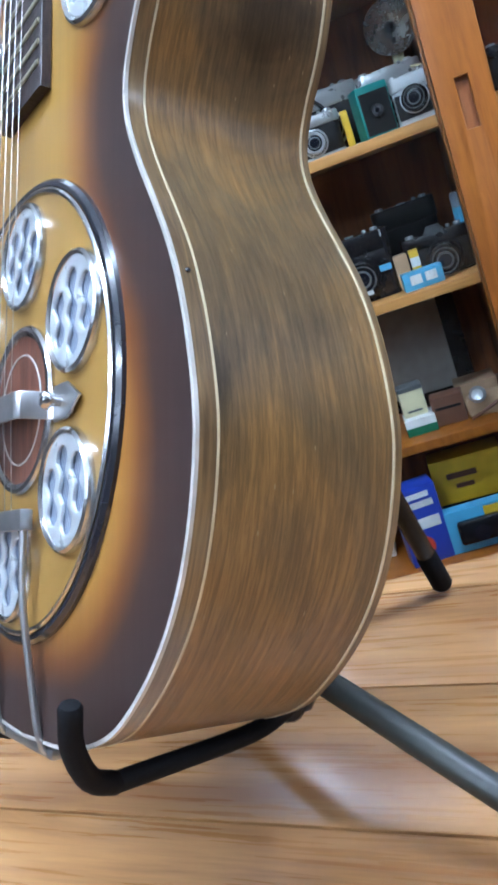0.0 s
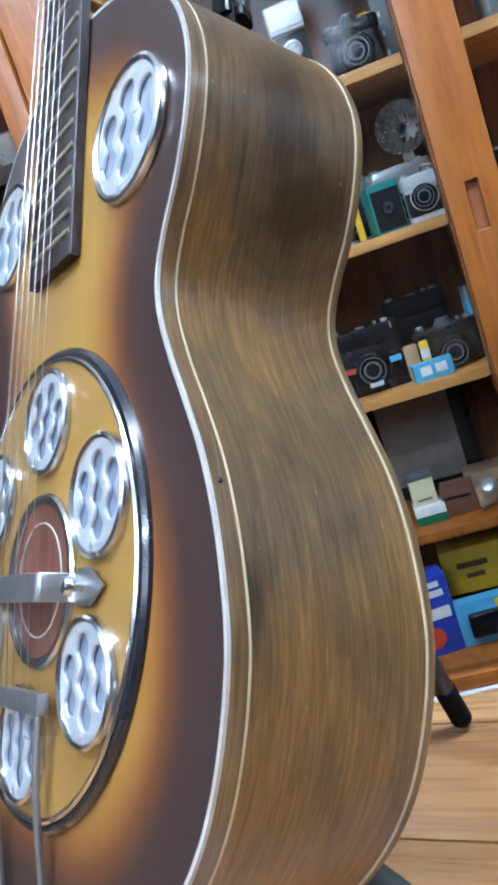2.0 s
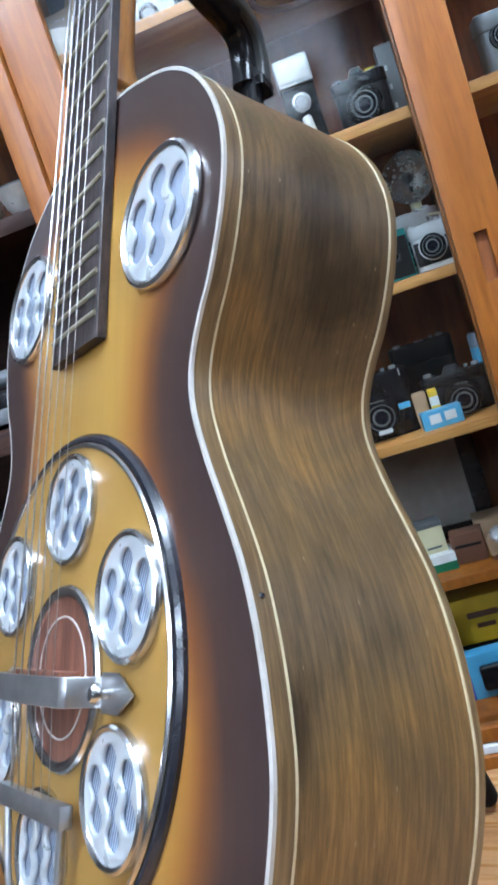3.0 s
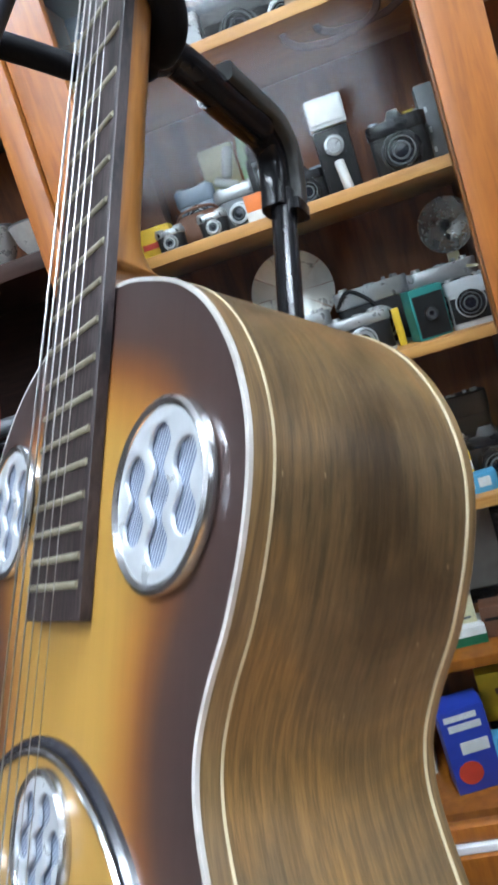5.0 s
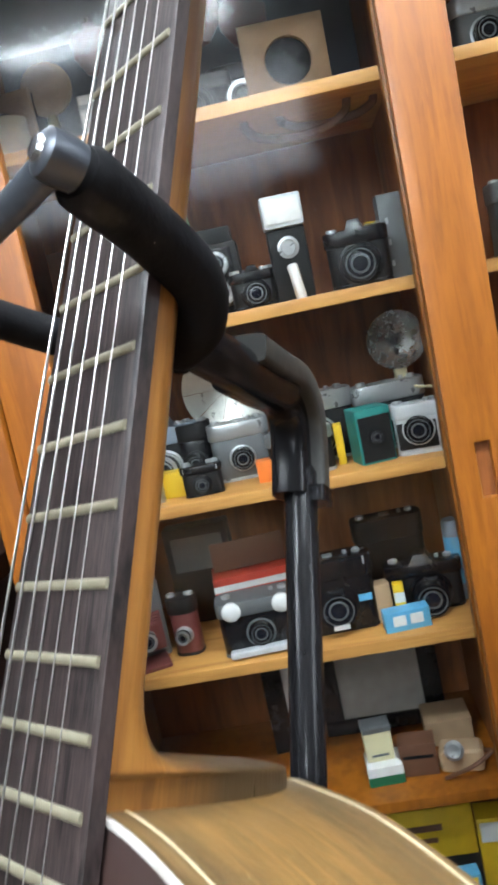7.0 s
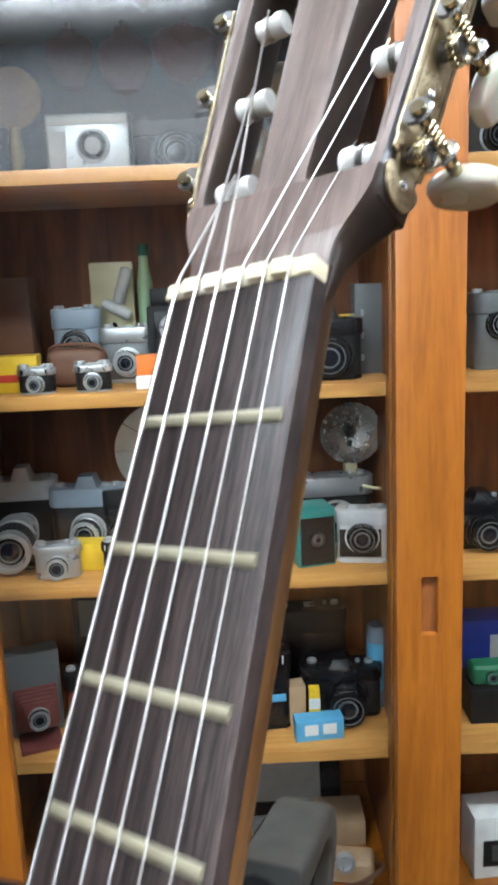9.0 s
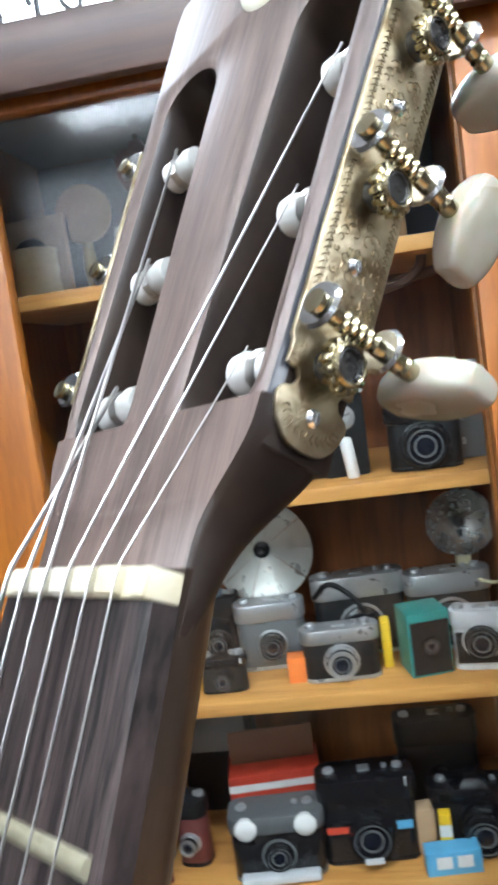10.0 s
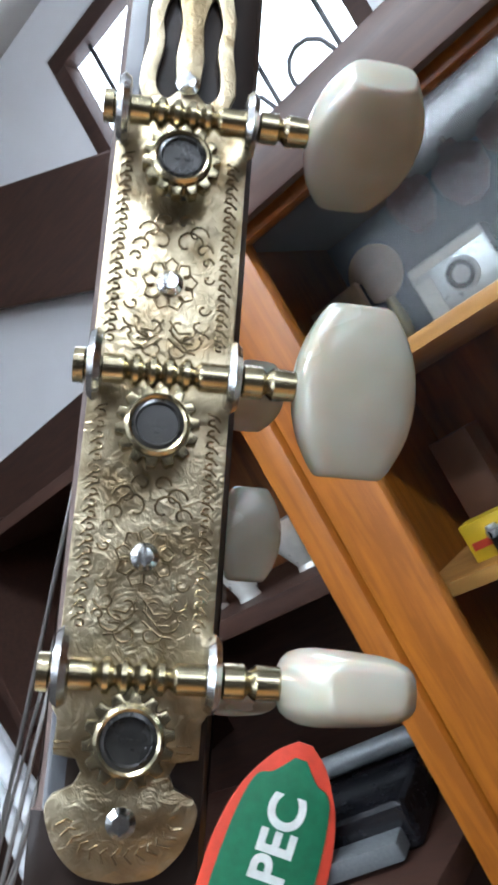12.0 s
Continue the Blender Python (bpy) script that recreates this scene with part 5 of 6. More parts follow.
def lens_on(parent, x, y, z, r, length, ring=None, name="lens"):
    """A lens looking towards the door (-y): stepped barrel, knurled ring, bright front ring, dark coated glass."""
    at = Matrix.Translation((x, y, z)) @ Matrix.Rotation(radians(90), 4, "X")
    n = max(24, int(r * 1600))
    ob = part(name, lathe([(r, 0), (r, length * 0.36), (r * 0.9, length * 0.40), (r * 0.9, length * 0.80), (r * 0.94, length * 0.84), (r * 0.94, length), (r * 0.70, length), (r * 0.64, length * 0.84)], 28),
              ring or K_GLOSSBLACK, parent, m=at)
    bm = bmesh.new()
    rows = [[bm.verts.new((q * (1 + 0.03 * (k % 2)) * math.cos(2 * math.pi * k / n), q * (1 + 0.03 * (k % 2)) * math.sin(2 * math.pi * k / n), h)) for k in range(n)]
            for q, h in ((r * 0.89, length * 0.44), (r * 0.955, length * 0.46), (r * 0.955, length * 0.74), (r * 0.89, length * 0.76))]
    for a, b in zip(rows, rows[1:]):
        for k in range(n):
            bm.faces.new((a[k], a[(k + 1) % n], b[(k + 1) % n], b[k]))
    part("grip_ring", bm, K_BLACK if ring else K_GLOSSBLACK, ob, smooth=20)
    part("front_ring", lathe([(r * 0.74, length * 0.985), (r * 0.75, length * 1.015), (r * 0.80, length * 1.015), (r * 0.81, length * 0.985)], 28), K_SILVER if ring else K_GREY, ob, "front ring")
    part("inner_ring", lathe([(r * 0.42, length * 0.90), (r * 0.44, length * 0.935), (r * 0.52, length * 0.925), (r * 0.53, length * 0.88)], 24), K_GREY, ob)
    part("lens_glass", lathe([(0, length * 0.93), (r * 0.4, length * 0.91), (r * 0.68, length * 0.86)], 20), K_LENS, ob, "dark lens glass")
    return ob


def still_camera(label, x, y, z, turn, w, h, d, body, top, r=0.02, reach=0.02, prism=False, dx=0.0, ring=None, name="camera", lens_z=0.42, window=True, group="old cameras in the cabinet"):
    """An old camera: leather-covered body between a base plate and a rounded top plate, lens, windows, dials, shoe and strap lugs."""
    c = thing(name, pose(x, y, z, 0, 0, turn), label, "camera", group)
    hb = h * (0.70 if not prism else 0.62)
    base = min(0.006, h * 0.07)
    ends = min(d * 0.42, 0.016)
    def slab(x0, z0, z1, grow, bevel):
        q = ends + grow
        line = [(x0 + grow - q + q * math.cos(a), d / 2 + grow - q + q * math.sin(a)) for a in [math.pi / 2 * k / 5 for k in range(6)]]
        line = line + [(-p, o) for p, o in reversed(line)]
        line = line + [(p, -o) for p, o in reversed(line)]
        bm = plate(line, (), z1 - z0, bevel)
        bm.transform(Matrix.Translation((0, 0, (z0 + z1) / 2)))
        return bm
    part("base_plate", slab(w / 2, 0.0, base, 0.0004, 0.0008), top, c)
    part("body", slab(w / 2, base, hb, 0.0, 0.0004), body, c)
    z1 = hb + (h - hb) * (0.62 if prism else 0.88)
    part("top_plate", slab(w / 2, hb, z1, 0.0004, min(0.003, (z1 - hb) * 0.2)), top, c)
    if prism:
        bm = box(-w * 0.17, w * 0.17, -d * 0.55, d * 0.42, hb + (h - hb) * 0.5, h, 0.003)
        for v in bm.verts:
            if v.co.z > hb + (h - hb) * 0.8:
                v.co.x *= 0.6
                v.co.y *= 0.75
        part("finder_hump", bm, top, c)
    elif window:
        za, zb = hb + (h - hb) * 0.18, hb + (h - hb) * 0.70
        for x0, x1 in ((w * 0.16, w * 0.35), (-w * 0.37, -w * 0.25), (-w * 0.06, w * 0.05)):
            part("window_frame", box(x0 - 0.0014, x1 + 0.0014, -d / 2 - 0.0016, -d / 2 + 0.002, za - 0.0014, zb + 0.0014, 0.0005), K_GLOSSBLACK if top is K_SILVER else K_SILVER, c)
            part("finder_window", box(x0, x1, -d / 2 - 0.0022, -d / 2 + 0.002, za, zb, 0.0004), K_PALE if abs(x0 + x1) < 0.05 * w else K_LENS, c)
        part("shoe", box(-0.009, 0.009, -0.008, 0.010, z1, z1 + 0.0022, 0.0004), K_SILVER, c)
    mid_z = hb * lens_z / 0.42 * 0.52
    part("lens_mount", lathe([(r * 1.22, 0), (r * 1.20, 0.0022), (r * 1.05, 0.003)], 28), top if ring is None else ring, c, m=Matrix.Translation((dx, -d / 2 + 0.001, mid_z)) @ Matrix.Rotation(radians(90), 4, "X"))
    lens_on(c, dx, -d / 2 + 0.001, mid_z, r, reach, ring)
    for kx, kr in ((w * 0.36, 0.0075), (-w * 0.37, 0.0085), (w * 0.22, 0.004)):
        part("dial", lathe([(kr, 0), (kr, 0.0045), (kr * 0.9, 0.0058), (kr * 0.6, 0.006), (kr * 0.55, 0.005), (0, 0.005)], 16), K_SILVER, c, m=Matrix.Translation((kx, 0, z1 - 0.0003)))
    for sx in (-1, 1):
        part("strap_lug", tube([(sx * (w / 2 - 0.001), -0.001, hb + 0.002), (sx * (w / 2 + 0.0035), -0.002, hb + 0.0035), (sx * (w / 2 - 0.001), -0.003, hb + 0.006)], 0.0008, 6), K_SILVER, c)
    return c


def twin_lens(label, x, y, z, turn, w, h, d, body, ring):
    c = thing("twin_lens_camera", pose(x, y, z, 0, 0, turn), label, "camera", "old cameras in the cabinet")
    part("body", box(-w / 2, w / 2, -d / 2, d / 2, 0, h * 0.82, 0.004), body, c)
    part("hood", box(-w * 0.42, w * 0.42, -d * 0.42, d * 0.42, h * 0.82, h, 0.003), body, c)
    part("face_plate", box(-w * 0.36, w * 0.36, -d / 2 - 0.004, -d / 2 + 0.001, h * 0.08, h * 0.76, 0.002), K_GLOSSBLACK, c)
    lens_on(c, 0, -d / 2 - 0.003, h * 0.24, w * 0.27, 0.014, ring, "taking_lens")
    lens_on(c, 0, -d / 2 - 0.003, h * 0.58, w * 0.27, 0.012, ring, "viewing_lens")
    part("knob", lathe([(0.010, 0), (0.010, 0.008), (0, 0.008)], 18, "X"), K_SILVER, c, m=Matrix.Translation((w / 2, 0, h * 0.4)))


def carton(name, label, x, y, z, turn, w, h, d, mat, band=None, category="box", lid=False, tilt=0.0):
    c = thing(name, pose(x, y, z, tilt, 0, turn), label, category)
    part("body", box(-w / 2, w / 2, -d / 2, d / 2, 0, h, min(w, h, d) * 0.04), mat, c)
    for mat_b, x0, x1, z0, z1 in (band or []):
        part("printed_panel", box(x0 * w, x1 * w, -d / 2 - 0.0008, -d / 2 + 0.001, z0 * h, z1 * h), mat_b, c)
    if lid:
        part("lid", box(-w / 2 - 0.001, w / 2 + 0.001, -d / 2 - 0.001, d / 2 + 0.001, h * 0.86, h + 0.001, 0.001), band[0][0] if band else mat, c)
    return c


S_C, S_A, S_B, S_E, S_F, S_D = 1.4612, 1.1662, 0.8672, 0.5652, 0.2982, 1.7782

# upper shelf of the run at eye height
carton("film_box", "bright yellow cardboard film box on the shelf", -0.385, 1.663, S_C, 4, 0.066, 0.056, 0.04, K_YELLOW, [(K_RED, -0.4, 0.1, 0.3, 0.5)])
still_camera("tiny silver and black camera at the shelf edge", -0.349, 1.633, S_C, 0, 0.052, 0.040, 0.028, K_BLACK, K_SILVER, 0.012, 0.012, ring=K_SILVER)
still_camera("tiny silver and black camera at the shelf edge", -0.264, 1.633, S_C, 3, 0.052, 0.042, 0.028, K_BLACK, K_SILVER, 0.012, 0.012, ring=K_SILVER)
case = thing("leather_case", pose(-0.300, 1.703, S_C), "round topped brown leather camera case", "case")
bm = box(-0.046, 0.046, -0.025, 0.025, 0, 0.062, 0.02, seg=4)
part("body", bm, K_BROWN, case)
part("strap", tube(smooth_line([(-0.046, 0, 0.045), (-0.03, -0.02, 0.066), (0.03, -0.02, 0.066), (0.046, 0, 0.045)], 5), 0.003, 8), K_BROWN, case)
still_camera("blue-grey enamelled folding camera with round lens", -0.312, 1.778, S_C, 0, 0.075, 0.125, 0.04, K_BLUEGREY, K_BLUEGREY, 0.022, 0.02, ring=K_GLOSSBLACK, lens_z=0.55)
still_camera("silver rangefinder camera behind the small ones", -0.222, 1.733, S_C, -3, 0.085, 0.092, 0.035, K_GREY, K_SILVER, 0.02, 0.022, ring=K_SILVER)
bowl = thing("flash_reflector", pose(-0.258, 1.838, S_C), "white square flash reflector on a short stalk", "flash unit")
part("shade", box(-0.038, 0.038, -0.006, 0.006, 0.085, 0.195, 0.005), K_CREAM, bowl)
part("bulb", tube([(0.012, -0.012, 0.13), (0.028, -0.012, 0.18)], 0.011, 12), K_WHITE, bowl)
part("bulb", tube([(-0.012, -0.012, 0.125), (0.026, -0.012, 0.105)], 0.010, 12), K_WHITE, bowl)
part("stalk", tube([(0, 0, 0), (0, 0, 0.09)], 0.008, 10), K_GLOSSBLACK, bowl)
bot = thing("bottle", pose(-0.200, 1.828, S_C), "slim pale green bottle standing at the back", "bottle")
part("glass", lathe([(0, 0), (0.0135, 0), (0.0135, 0.16), (0.009, 0.185), (0.008, 0.205), (0, 0.205)], 20), K_PALEGREEN, bot)
part("cap", lathe([(0.0095, 0.203), (0.0095, 0.222), (0, 0.222)], 16), K_GREEN, bot)
twin_lens("black twin lens reflex camera with bright lens rings", -0.146, 1.733, S_C, 2, 0.082, 0.148, 0.07, K_BLACK, K_SILVER)
carton("film_box", "small white box with an orange box on it", -0.172, 1.643, S_C, 0, 0.056, 0.020, 0.03, K_WHITE)
carton("film_box", "small orange cardboard film box", -0.178, 1.645, S_C + 0.0205, 3, 0.042, 0.030, 0.026, K_ORANGE)
carton("case", "upright brown leather covered box", -0.425, 1.818, S_C, 0, 0.07, 0.175, 0.06, K_BROWN, None, "case")
still_camera("dark single lens reflex camera", -0.086, 1.688, S_C, 5, 0.080, 0.072, 0.035, K_BLACK, K_GLOSSBLACK, 0.021, 0.025, True)
meter = thing("flash_gun", pose(-0.018, 1.678, S_C, 0, 0, 4), "black flash gun with a white top and round dial", "flash unit")
part("body", box(-0.032, 0.032, -0.018, 0.018, 0, 0.118, 0.004), K_BLACK, meter)
part("lamp_head", box(-0.034, 0.034, -0.024, 0.020, 0.119, 0.172, 0.005), K_PALE, meter)
part("lamp_head", box(-0.030, 0.030, -0.026, -0.022, 0.126, 0.166, 0.002), K_WHITE, meter)
part("dial", lathe([(0.018, 0), (0.018, 0.004), (0.013, 0.005), (0.011, 0.003), (0, 0.003)], 24), K_SILVER, meter, m=Matrix.Translation((0, -0.018, 0.086)) @ Matrix.Rotation(radians(90), 4, "X"))
part("handle", tube([(0.006, -0.030, 0.002), (0.0, -0.028, 0.054)], 0.009, 12), K_WHITE, meter)
cy = still_camera("black camera with a yellow sticker on its top", 0.094, 1.663, S_C, -2, 0.100, 0.108, 0.04, K_BLACK, K_GLOSSBLACK, 0.030, 0.02, True)
part("sticker", box(0.018, 0.036, -0.016, 0.004, 0.0955, 0.0975), K_YELLOW, cy, "yellow sticker")
carton("case", "narrow dark grey box with a row of studs", 0.166, 1.728, S_C, 0, 0.048, 0.142, 0.05, K_GREY, [(K_SILVER, -0.3, -0.2, 0.15, 0.22), (K_SILVER, -0.3, -0.2, 0.4, 0.47), (K_SILVER, -0.3, -0.2, 0.65, 0.72)], "case")
still_camera("grey box camera with a round lens", 0.368, 1.718, S_C, 3, 0.078, 0.125, 0.06, K_GREY, K_GREY, 0.021, 0.012, ring=K_GLOSSBLACK, lens_z=0.66)
still_camera("black compact camera beside a grey one", 0.480, 1.708, S_C, -4, 0.11, 0.075, 0.04, K_BLACK, K_SILVER, 0.022, 0.02)

# middle shelf
big = thing("telephoto_lens", pose(-0.428, 1.688, S_A + 0.040, 0, 0, 8), "silver telephoto lens lying towards the door", "lens")
lens_on(big, 0, 0.06, 0, 0.036, 0.11, K_SILVER)
part("mount", box(-0.036, 0.036, -0.02, 0.05, -0.040, -0.030, 0.003), K_GLOSSBLACK, big)
still_camera("silver topped camera with a pale cover", -0.430, 1.788, S_A, 4, 0.11, 0.15, 0.05, K_BLACK, K_PALE, 0.02, 0.02, True)
still_camera("silver and black reflex camera with a tall finder hump", -0.310, 1.753, S_A, -3, 0.128, 0.138, 0.045, K_BLACK, K_BLUEGREY, 0.026, 0.035, True, ring=K_SILVER)
still_camera("small bright chrome rangefinder camera", -0.345, 1.643, S_A, 6, 0.070, 0.055, 0.03, K_SILVER, K_SILVER, 0.018, 0.02, ring=K_SILVER)
carton("film_box", "yellow cardboard film box lying flat", -0.302, 1.678, S_A, -6, 0.058, 0.044, 0.04, K_YELLOW)
cb = still_camera("black compact camera with a white bar on its front", -0.238, 1.643, S_A, 2, 0.068, 0.056, 0.03, K_BLACK, K_GLOSSBLACK, 0.014, 0.012, window=False)
part("white_bar", box(-0.030, 0.030, -0.0165, -0.014, 0.043, 0.052, 0.001), K_WHITE, cb, "white bar")
still_camera("dark camera in the second row", -0.255, 1.748, S_A, 0, 0.06, 0.12, 0.05, K_GLOSSBLACK, K_BLACK, 0.018, 0.02, window=False)
still_camera("chrome topped rangefinder camera in the second row", -0.170, 1.723, S_A, 5, 0.105, 0.110, 0.04, K_GREY, K_SILVER, 0.02, 0.02)
carton("film_box", "small orange cardboard film box", -0.128, 1.658, S_A, 4, 0.030, 0.038, 0.03, K_ORANGE)
dish = thing("flash_dish", pose(-0.186, 1.848, S_A), "folding fan flash dish of polished metal on a stalk", "flash unit")
for k in range(10):
    a0, a1 = radians(36 * k), radians(36 * k + 35)
    bm = bmesh.new()
    rows = []
    for q in (0.012, 0.05, 0.088):
        zz = -0.018 * (q / 0.088) ** 2
        rows.append([bm.verts.new((q * math.cos(a0 + (a1 - a0) * j / 4), zz, q * math.sin(a0 + (a1 - a0) * j / 4))) for j in range(5)])
    for a, b in zip(rows, rows[1:]):
        for j in range(4):
            bm.faces.new((a[j], a[j + 1], b[j + 1], b[j]))
    ext = bmesh.ops.extrude_face_region(bm, geom=bm.faces[:])
    for v in ext["geom"]:
        if isinstance(v, bmesh.types.BMVert):
            v.co.y += 0.001
    part("blade", bm, K_MIRROR, dish, m=Matrix.Translation((0, 0.0015 * (k % 2), 0.157)))
part("socket", lathe([(0.014, -0.01), (0.014, 0.008), (0.008, 0.010), (0, 0.006)], 20), K_GLOSSBLACK, dish, m=Matrix.Translation((0, 0, 0.157)) @ Matrix.Rotation(radians(90), 4, "X"))
part("stalk", tube([(0, 0.012, 0), (0, 0.012, 0.152)], 0.008, 10), K_GLOSSBLACK, dish)
still_camera("chrome topped rangefinder camera at the shelf edge", -0.062, 1.656, S_A, 3, 0.110, 0.082, 0.036, K_BLACK, K_SILVER, 0.022, 0.02, ring=K_SILVER)
ck = still_camera("black reflex camera with a bright top in the second row", -0.030, 1.753, S_A, 6, 0.140, 0.132, 0.045, K_BLACK, K_SILVER, 0.03, 0.03)
part("strap", tube(smooth_line([(-0.07, -0.02, 0.10), (-0.045, -0.04, 0.125), (-0.01, -0.045, 0.10), (0.01, -0.045, 0.06)], 6), 0.004, 8), K_BLACK, ck)
carton("film_box", "narrow yellow film box", 0.006, 1.688, S_A, 0, 0.014, 0.07, 0.03, K_YELLOW)
tb = carton("box_camera", "teal and black box camera with a lens in front", 0.060, 1.660, S_A, 14, 0.062, 0.094, 0.06, K_TEAL, [(K_BLACK, -0.44, 0.46, 0.04, 0.86)], "camera")
lens_on(tb, 0, -0.03, 0.045, 0.013, 0.006)
cw = still_camera("pale silver camera with a large round lens", 0.142, 1.656, S_A, -8, 0.080, 0.090, 0.036, K_PALE, K_PALE, 0.024, 0.018, lens_z=0.55)
part("front_panel", box(-0.036, 0.030, -0.0195, -0.017, 0.010, 0.056, 0.001), K_BLACK, cw)
still_camera("black reflex camera with a chrome top in the second row", 0.108, 1.748, S_A, 4, 0.125, 0.125, 0.045, K_BLACK, K_SILVER, 0.03, 0.03)
fl = thing("flash_gun", pose(0.140, 1.768, S_A), "round polished flash reflector with a bulb and cream cable", "flash unit")
part("reflector", lathe([(0.006, 0.0), (0.03, 0.004), (0.048, 0.018), (0.053, 0.030), (0.052, 0.031), (0.046, 0.021), (0.028, 0.006), (0.006, 0.002)], 40), K_BOWL, fl, m=Matrix.Translation((0, 0.012, 0.190)) @ Matrix.Rotation(radians(90), 4, "X"))
part("bulb", lathe([(0.007, 0.0), (0.0105, 0.008), (0.0105, 0.018), (0.006, 0.026), (0, 0.027)], 18), K_LENS, fl, m=Matrix.Translation((0, 0.010, 0.190)) @ Matrix.Rotation(radians(90), 4, "X"))
part("socket", box(-0.011, 0.011, -0.008, 0.016, 0.118, 0.140, 0.003), K_CREAM, fl)
part("stalk", tube([(0, 0.012, 0), (0, 0.012, 0.17)], 0.007, 10), K_GLOSSBLACK, fl)
part("cable", tube(smooth_line([(0, -0.004, 0.120), (0.006, -0.03, 0.108), (0.028, -0.05, 0.102), (0.045, -0.045, 0.098), (0.055, -0.02, 0.080)], 6), 0.0026, 8), K_CREAM, fl)
still_camera("black reflex camera in the further bay", 0.345, 1.708, S_A, 4, 0.12, 0.095, 0.05, K_BLACK, K_GLOSSBLACK, 0.028, 0.03, True)
lamp2 = thing("glass_lamp", pose(0.400, 1.648, S_A), "small clear glass lamp with brass fittings", "lamp")
part("globe", lathe([(0.012, 0.03), (0.026, 0.045), (0.030, 0.065), (0.024, 0.085), (0.012, 0.095), (0, 0.096)], 24), K_PALE, lamp2)
part("base", lathe([(0, 0), (0.028, 0), (0.026, 0.008), (0.010, 0.02), (0.012, 0.032)], 24), K_GOLD, lamp2)

# lower shelf
fold = thing("folding_camera", pose(-0.418, 1.688, S_B, 0, 0, 20), "grey folding camera with open red-brown bellows", "camera", "old cameras in the cabinet")
part("body", box(-0.045, 0.045, -0.01, 0.03, 0.0, 0.150, 0.006), K_GREY, fold)
for k in range(5):
    s = 0.036 - 0.003 * k
    part("bellows_fold", box(-s, s, -0.020 - 0.008 * k, -0.013 - 0.008 * k, 0.055 - s, 0.055 + s, 0.002), K_REDBROWN, fold)
part("bed", box(-0.034, 0.034, -0.07, -0.01, 0.0, 0.008, 0.002), K_REDBROWN, fold)
lens_on(fold, 0, -0.053, 0.055, 0.018, 0.016, K_SILVER)
still_camera("small dark red folding camera", -0.335, 1.688, S_B, -6, 0.05, 0.115, 0.04, K_REDBROWN, K_BLACK, 0.014, 0.02, ring=K_SILVER, window=False)
rb = carton("camera_box", "red and white printed camera carton", -0.205, 1.763, S_B, 8, 0.150, 0.118, 0.08, K_RED, [(K_WHITE, -0.5, 0.5, 0.78, 0.88), (K_BLACK, -0.22, 0.22, 0.45, 0.68)], lid=False)
part("open_flap", box(-0.07, 0.07, 0.0, 0.004, 0.119, 0.175, 0.001), K_BROWN, rb, "raised brown flap")
carton("case", "dark grey camera case with a window", -0.310, 1.848, S_B, 0, 0.13, 0.20, 0.05, K_BLACK, [(K_GREY, -0.4, 0.4, 0.55, 0.9)], "case")
cc = still_camera("black and silver instant camera with two pale lamps", -0.195, 1.660, S_B, 5, 0.140, 0.105, 0.06, K_GLOSSBLACK, K_GREY, 0.022, 0.012, window=False)
for kx in (-0.045, 0.045):
    part("lamp", lathe([(0.017, 0), (0.017, 0.008), (0.012, 0.012), (0, 0.013)], 20), K_WHITE, cc, "pale round lamp", m=Matrix.Translation((kx, -0.029, 0.086)) @ Matrix.Rotation(radians(90), 4, "X"))
part("front_lip", box(-0.06, 0.06, -0.05, -0.03, 0.004, 0.016, 0.004), K_PALE, cc)
cl = still_camera("large black camera with a pale flash window", -0.055, 1.688, S_B, 4, 0.145, 0.140, 0.06, K_GLOSSBLACK, K_GLOSSBLACK, 0.034, 0.03)
part("flash_window", box(0.028, 0.062, -0.033, -0.029, 0.118, 0.134, 0.002), K_WHITE, cl, "pale flash window")
part("badge", box(-0.014, 0.014, -0.062, -0.056, 0.018, 0.026), K_PALE, cl)
part("sticker", box(-0.066, -0.030, -0.0325, -0.030, 0.052, 0.062), K_RED, cl, "coloured sticker")
part("sticker", box(0.040, 0.064, -0.0325, -0.030, 0.052, 0.064), K_SKY, cl, "blue sticker")
still_camera("black reflex camera with a chrome top edge", 0.110, 1.718, S_B, -5, 0.135, 0.105, 0.05, K_BLACK, K_GLOSSBLACK, 0.032, 0.045, True, dx=0.01)
still_camera("black camera at the back of the shelf", 0.065, 1.808, S_B, 3, 0.13, 0.165, 0.05, K_BLACK, K_BLACK, 0.02, 0.02)
carton("film_box", "pale blue and white film box", 0.062, 1.636, S_B, 6, 0.080, 0.036, 0.03, K_SKY, [(K_WHITE, -0.32, -0.04, 0.3, 0.8), (K_WHITE, 0.06, 0.34, 0.3, 0.8)])
carton("film_box", "small upright yellow and white film carton", 0.058, 1.660, S_B, 0, 0.018, 0.074, 0.02, K_YELLOW, [(K_WHITE, -0.5, 0.5, 0.55, 0.8)])
carton("film_box", "small tan cardboard box standing upright", 0.028, 1.688, S_B, 10, 0.03, 0.07, 0.03, K_TAN)
can = thing("can", pose(0.178, 1.733, S_B), "tall blue metal can", "can")
part("body", lathe([(0, 0), (0.019, 0), (0.019, 0.145), (0.016, 0.150), (0, 0.150)], 24), K_BLUEGREY, can)
part("label", lathe([(0.0194, 0.03), (0.0194, 0.12)], 24), K_SKY, can, "blue label")
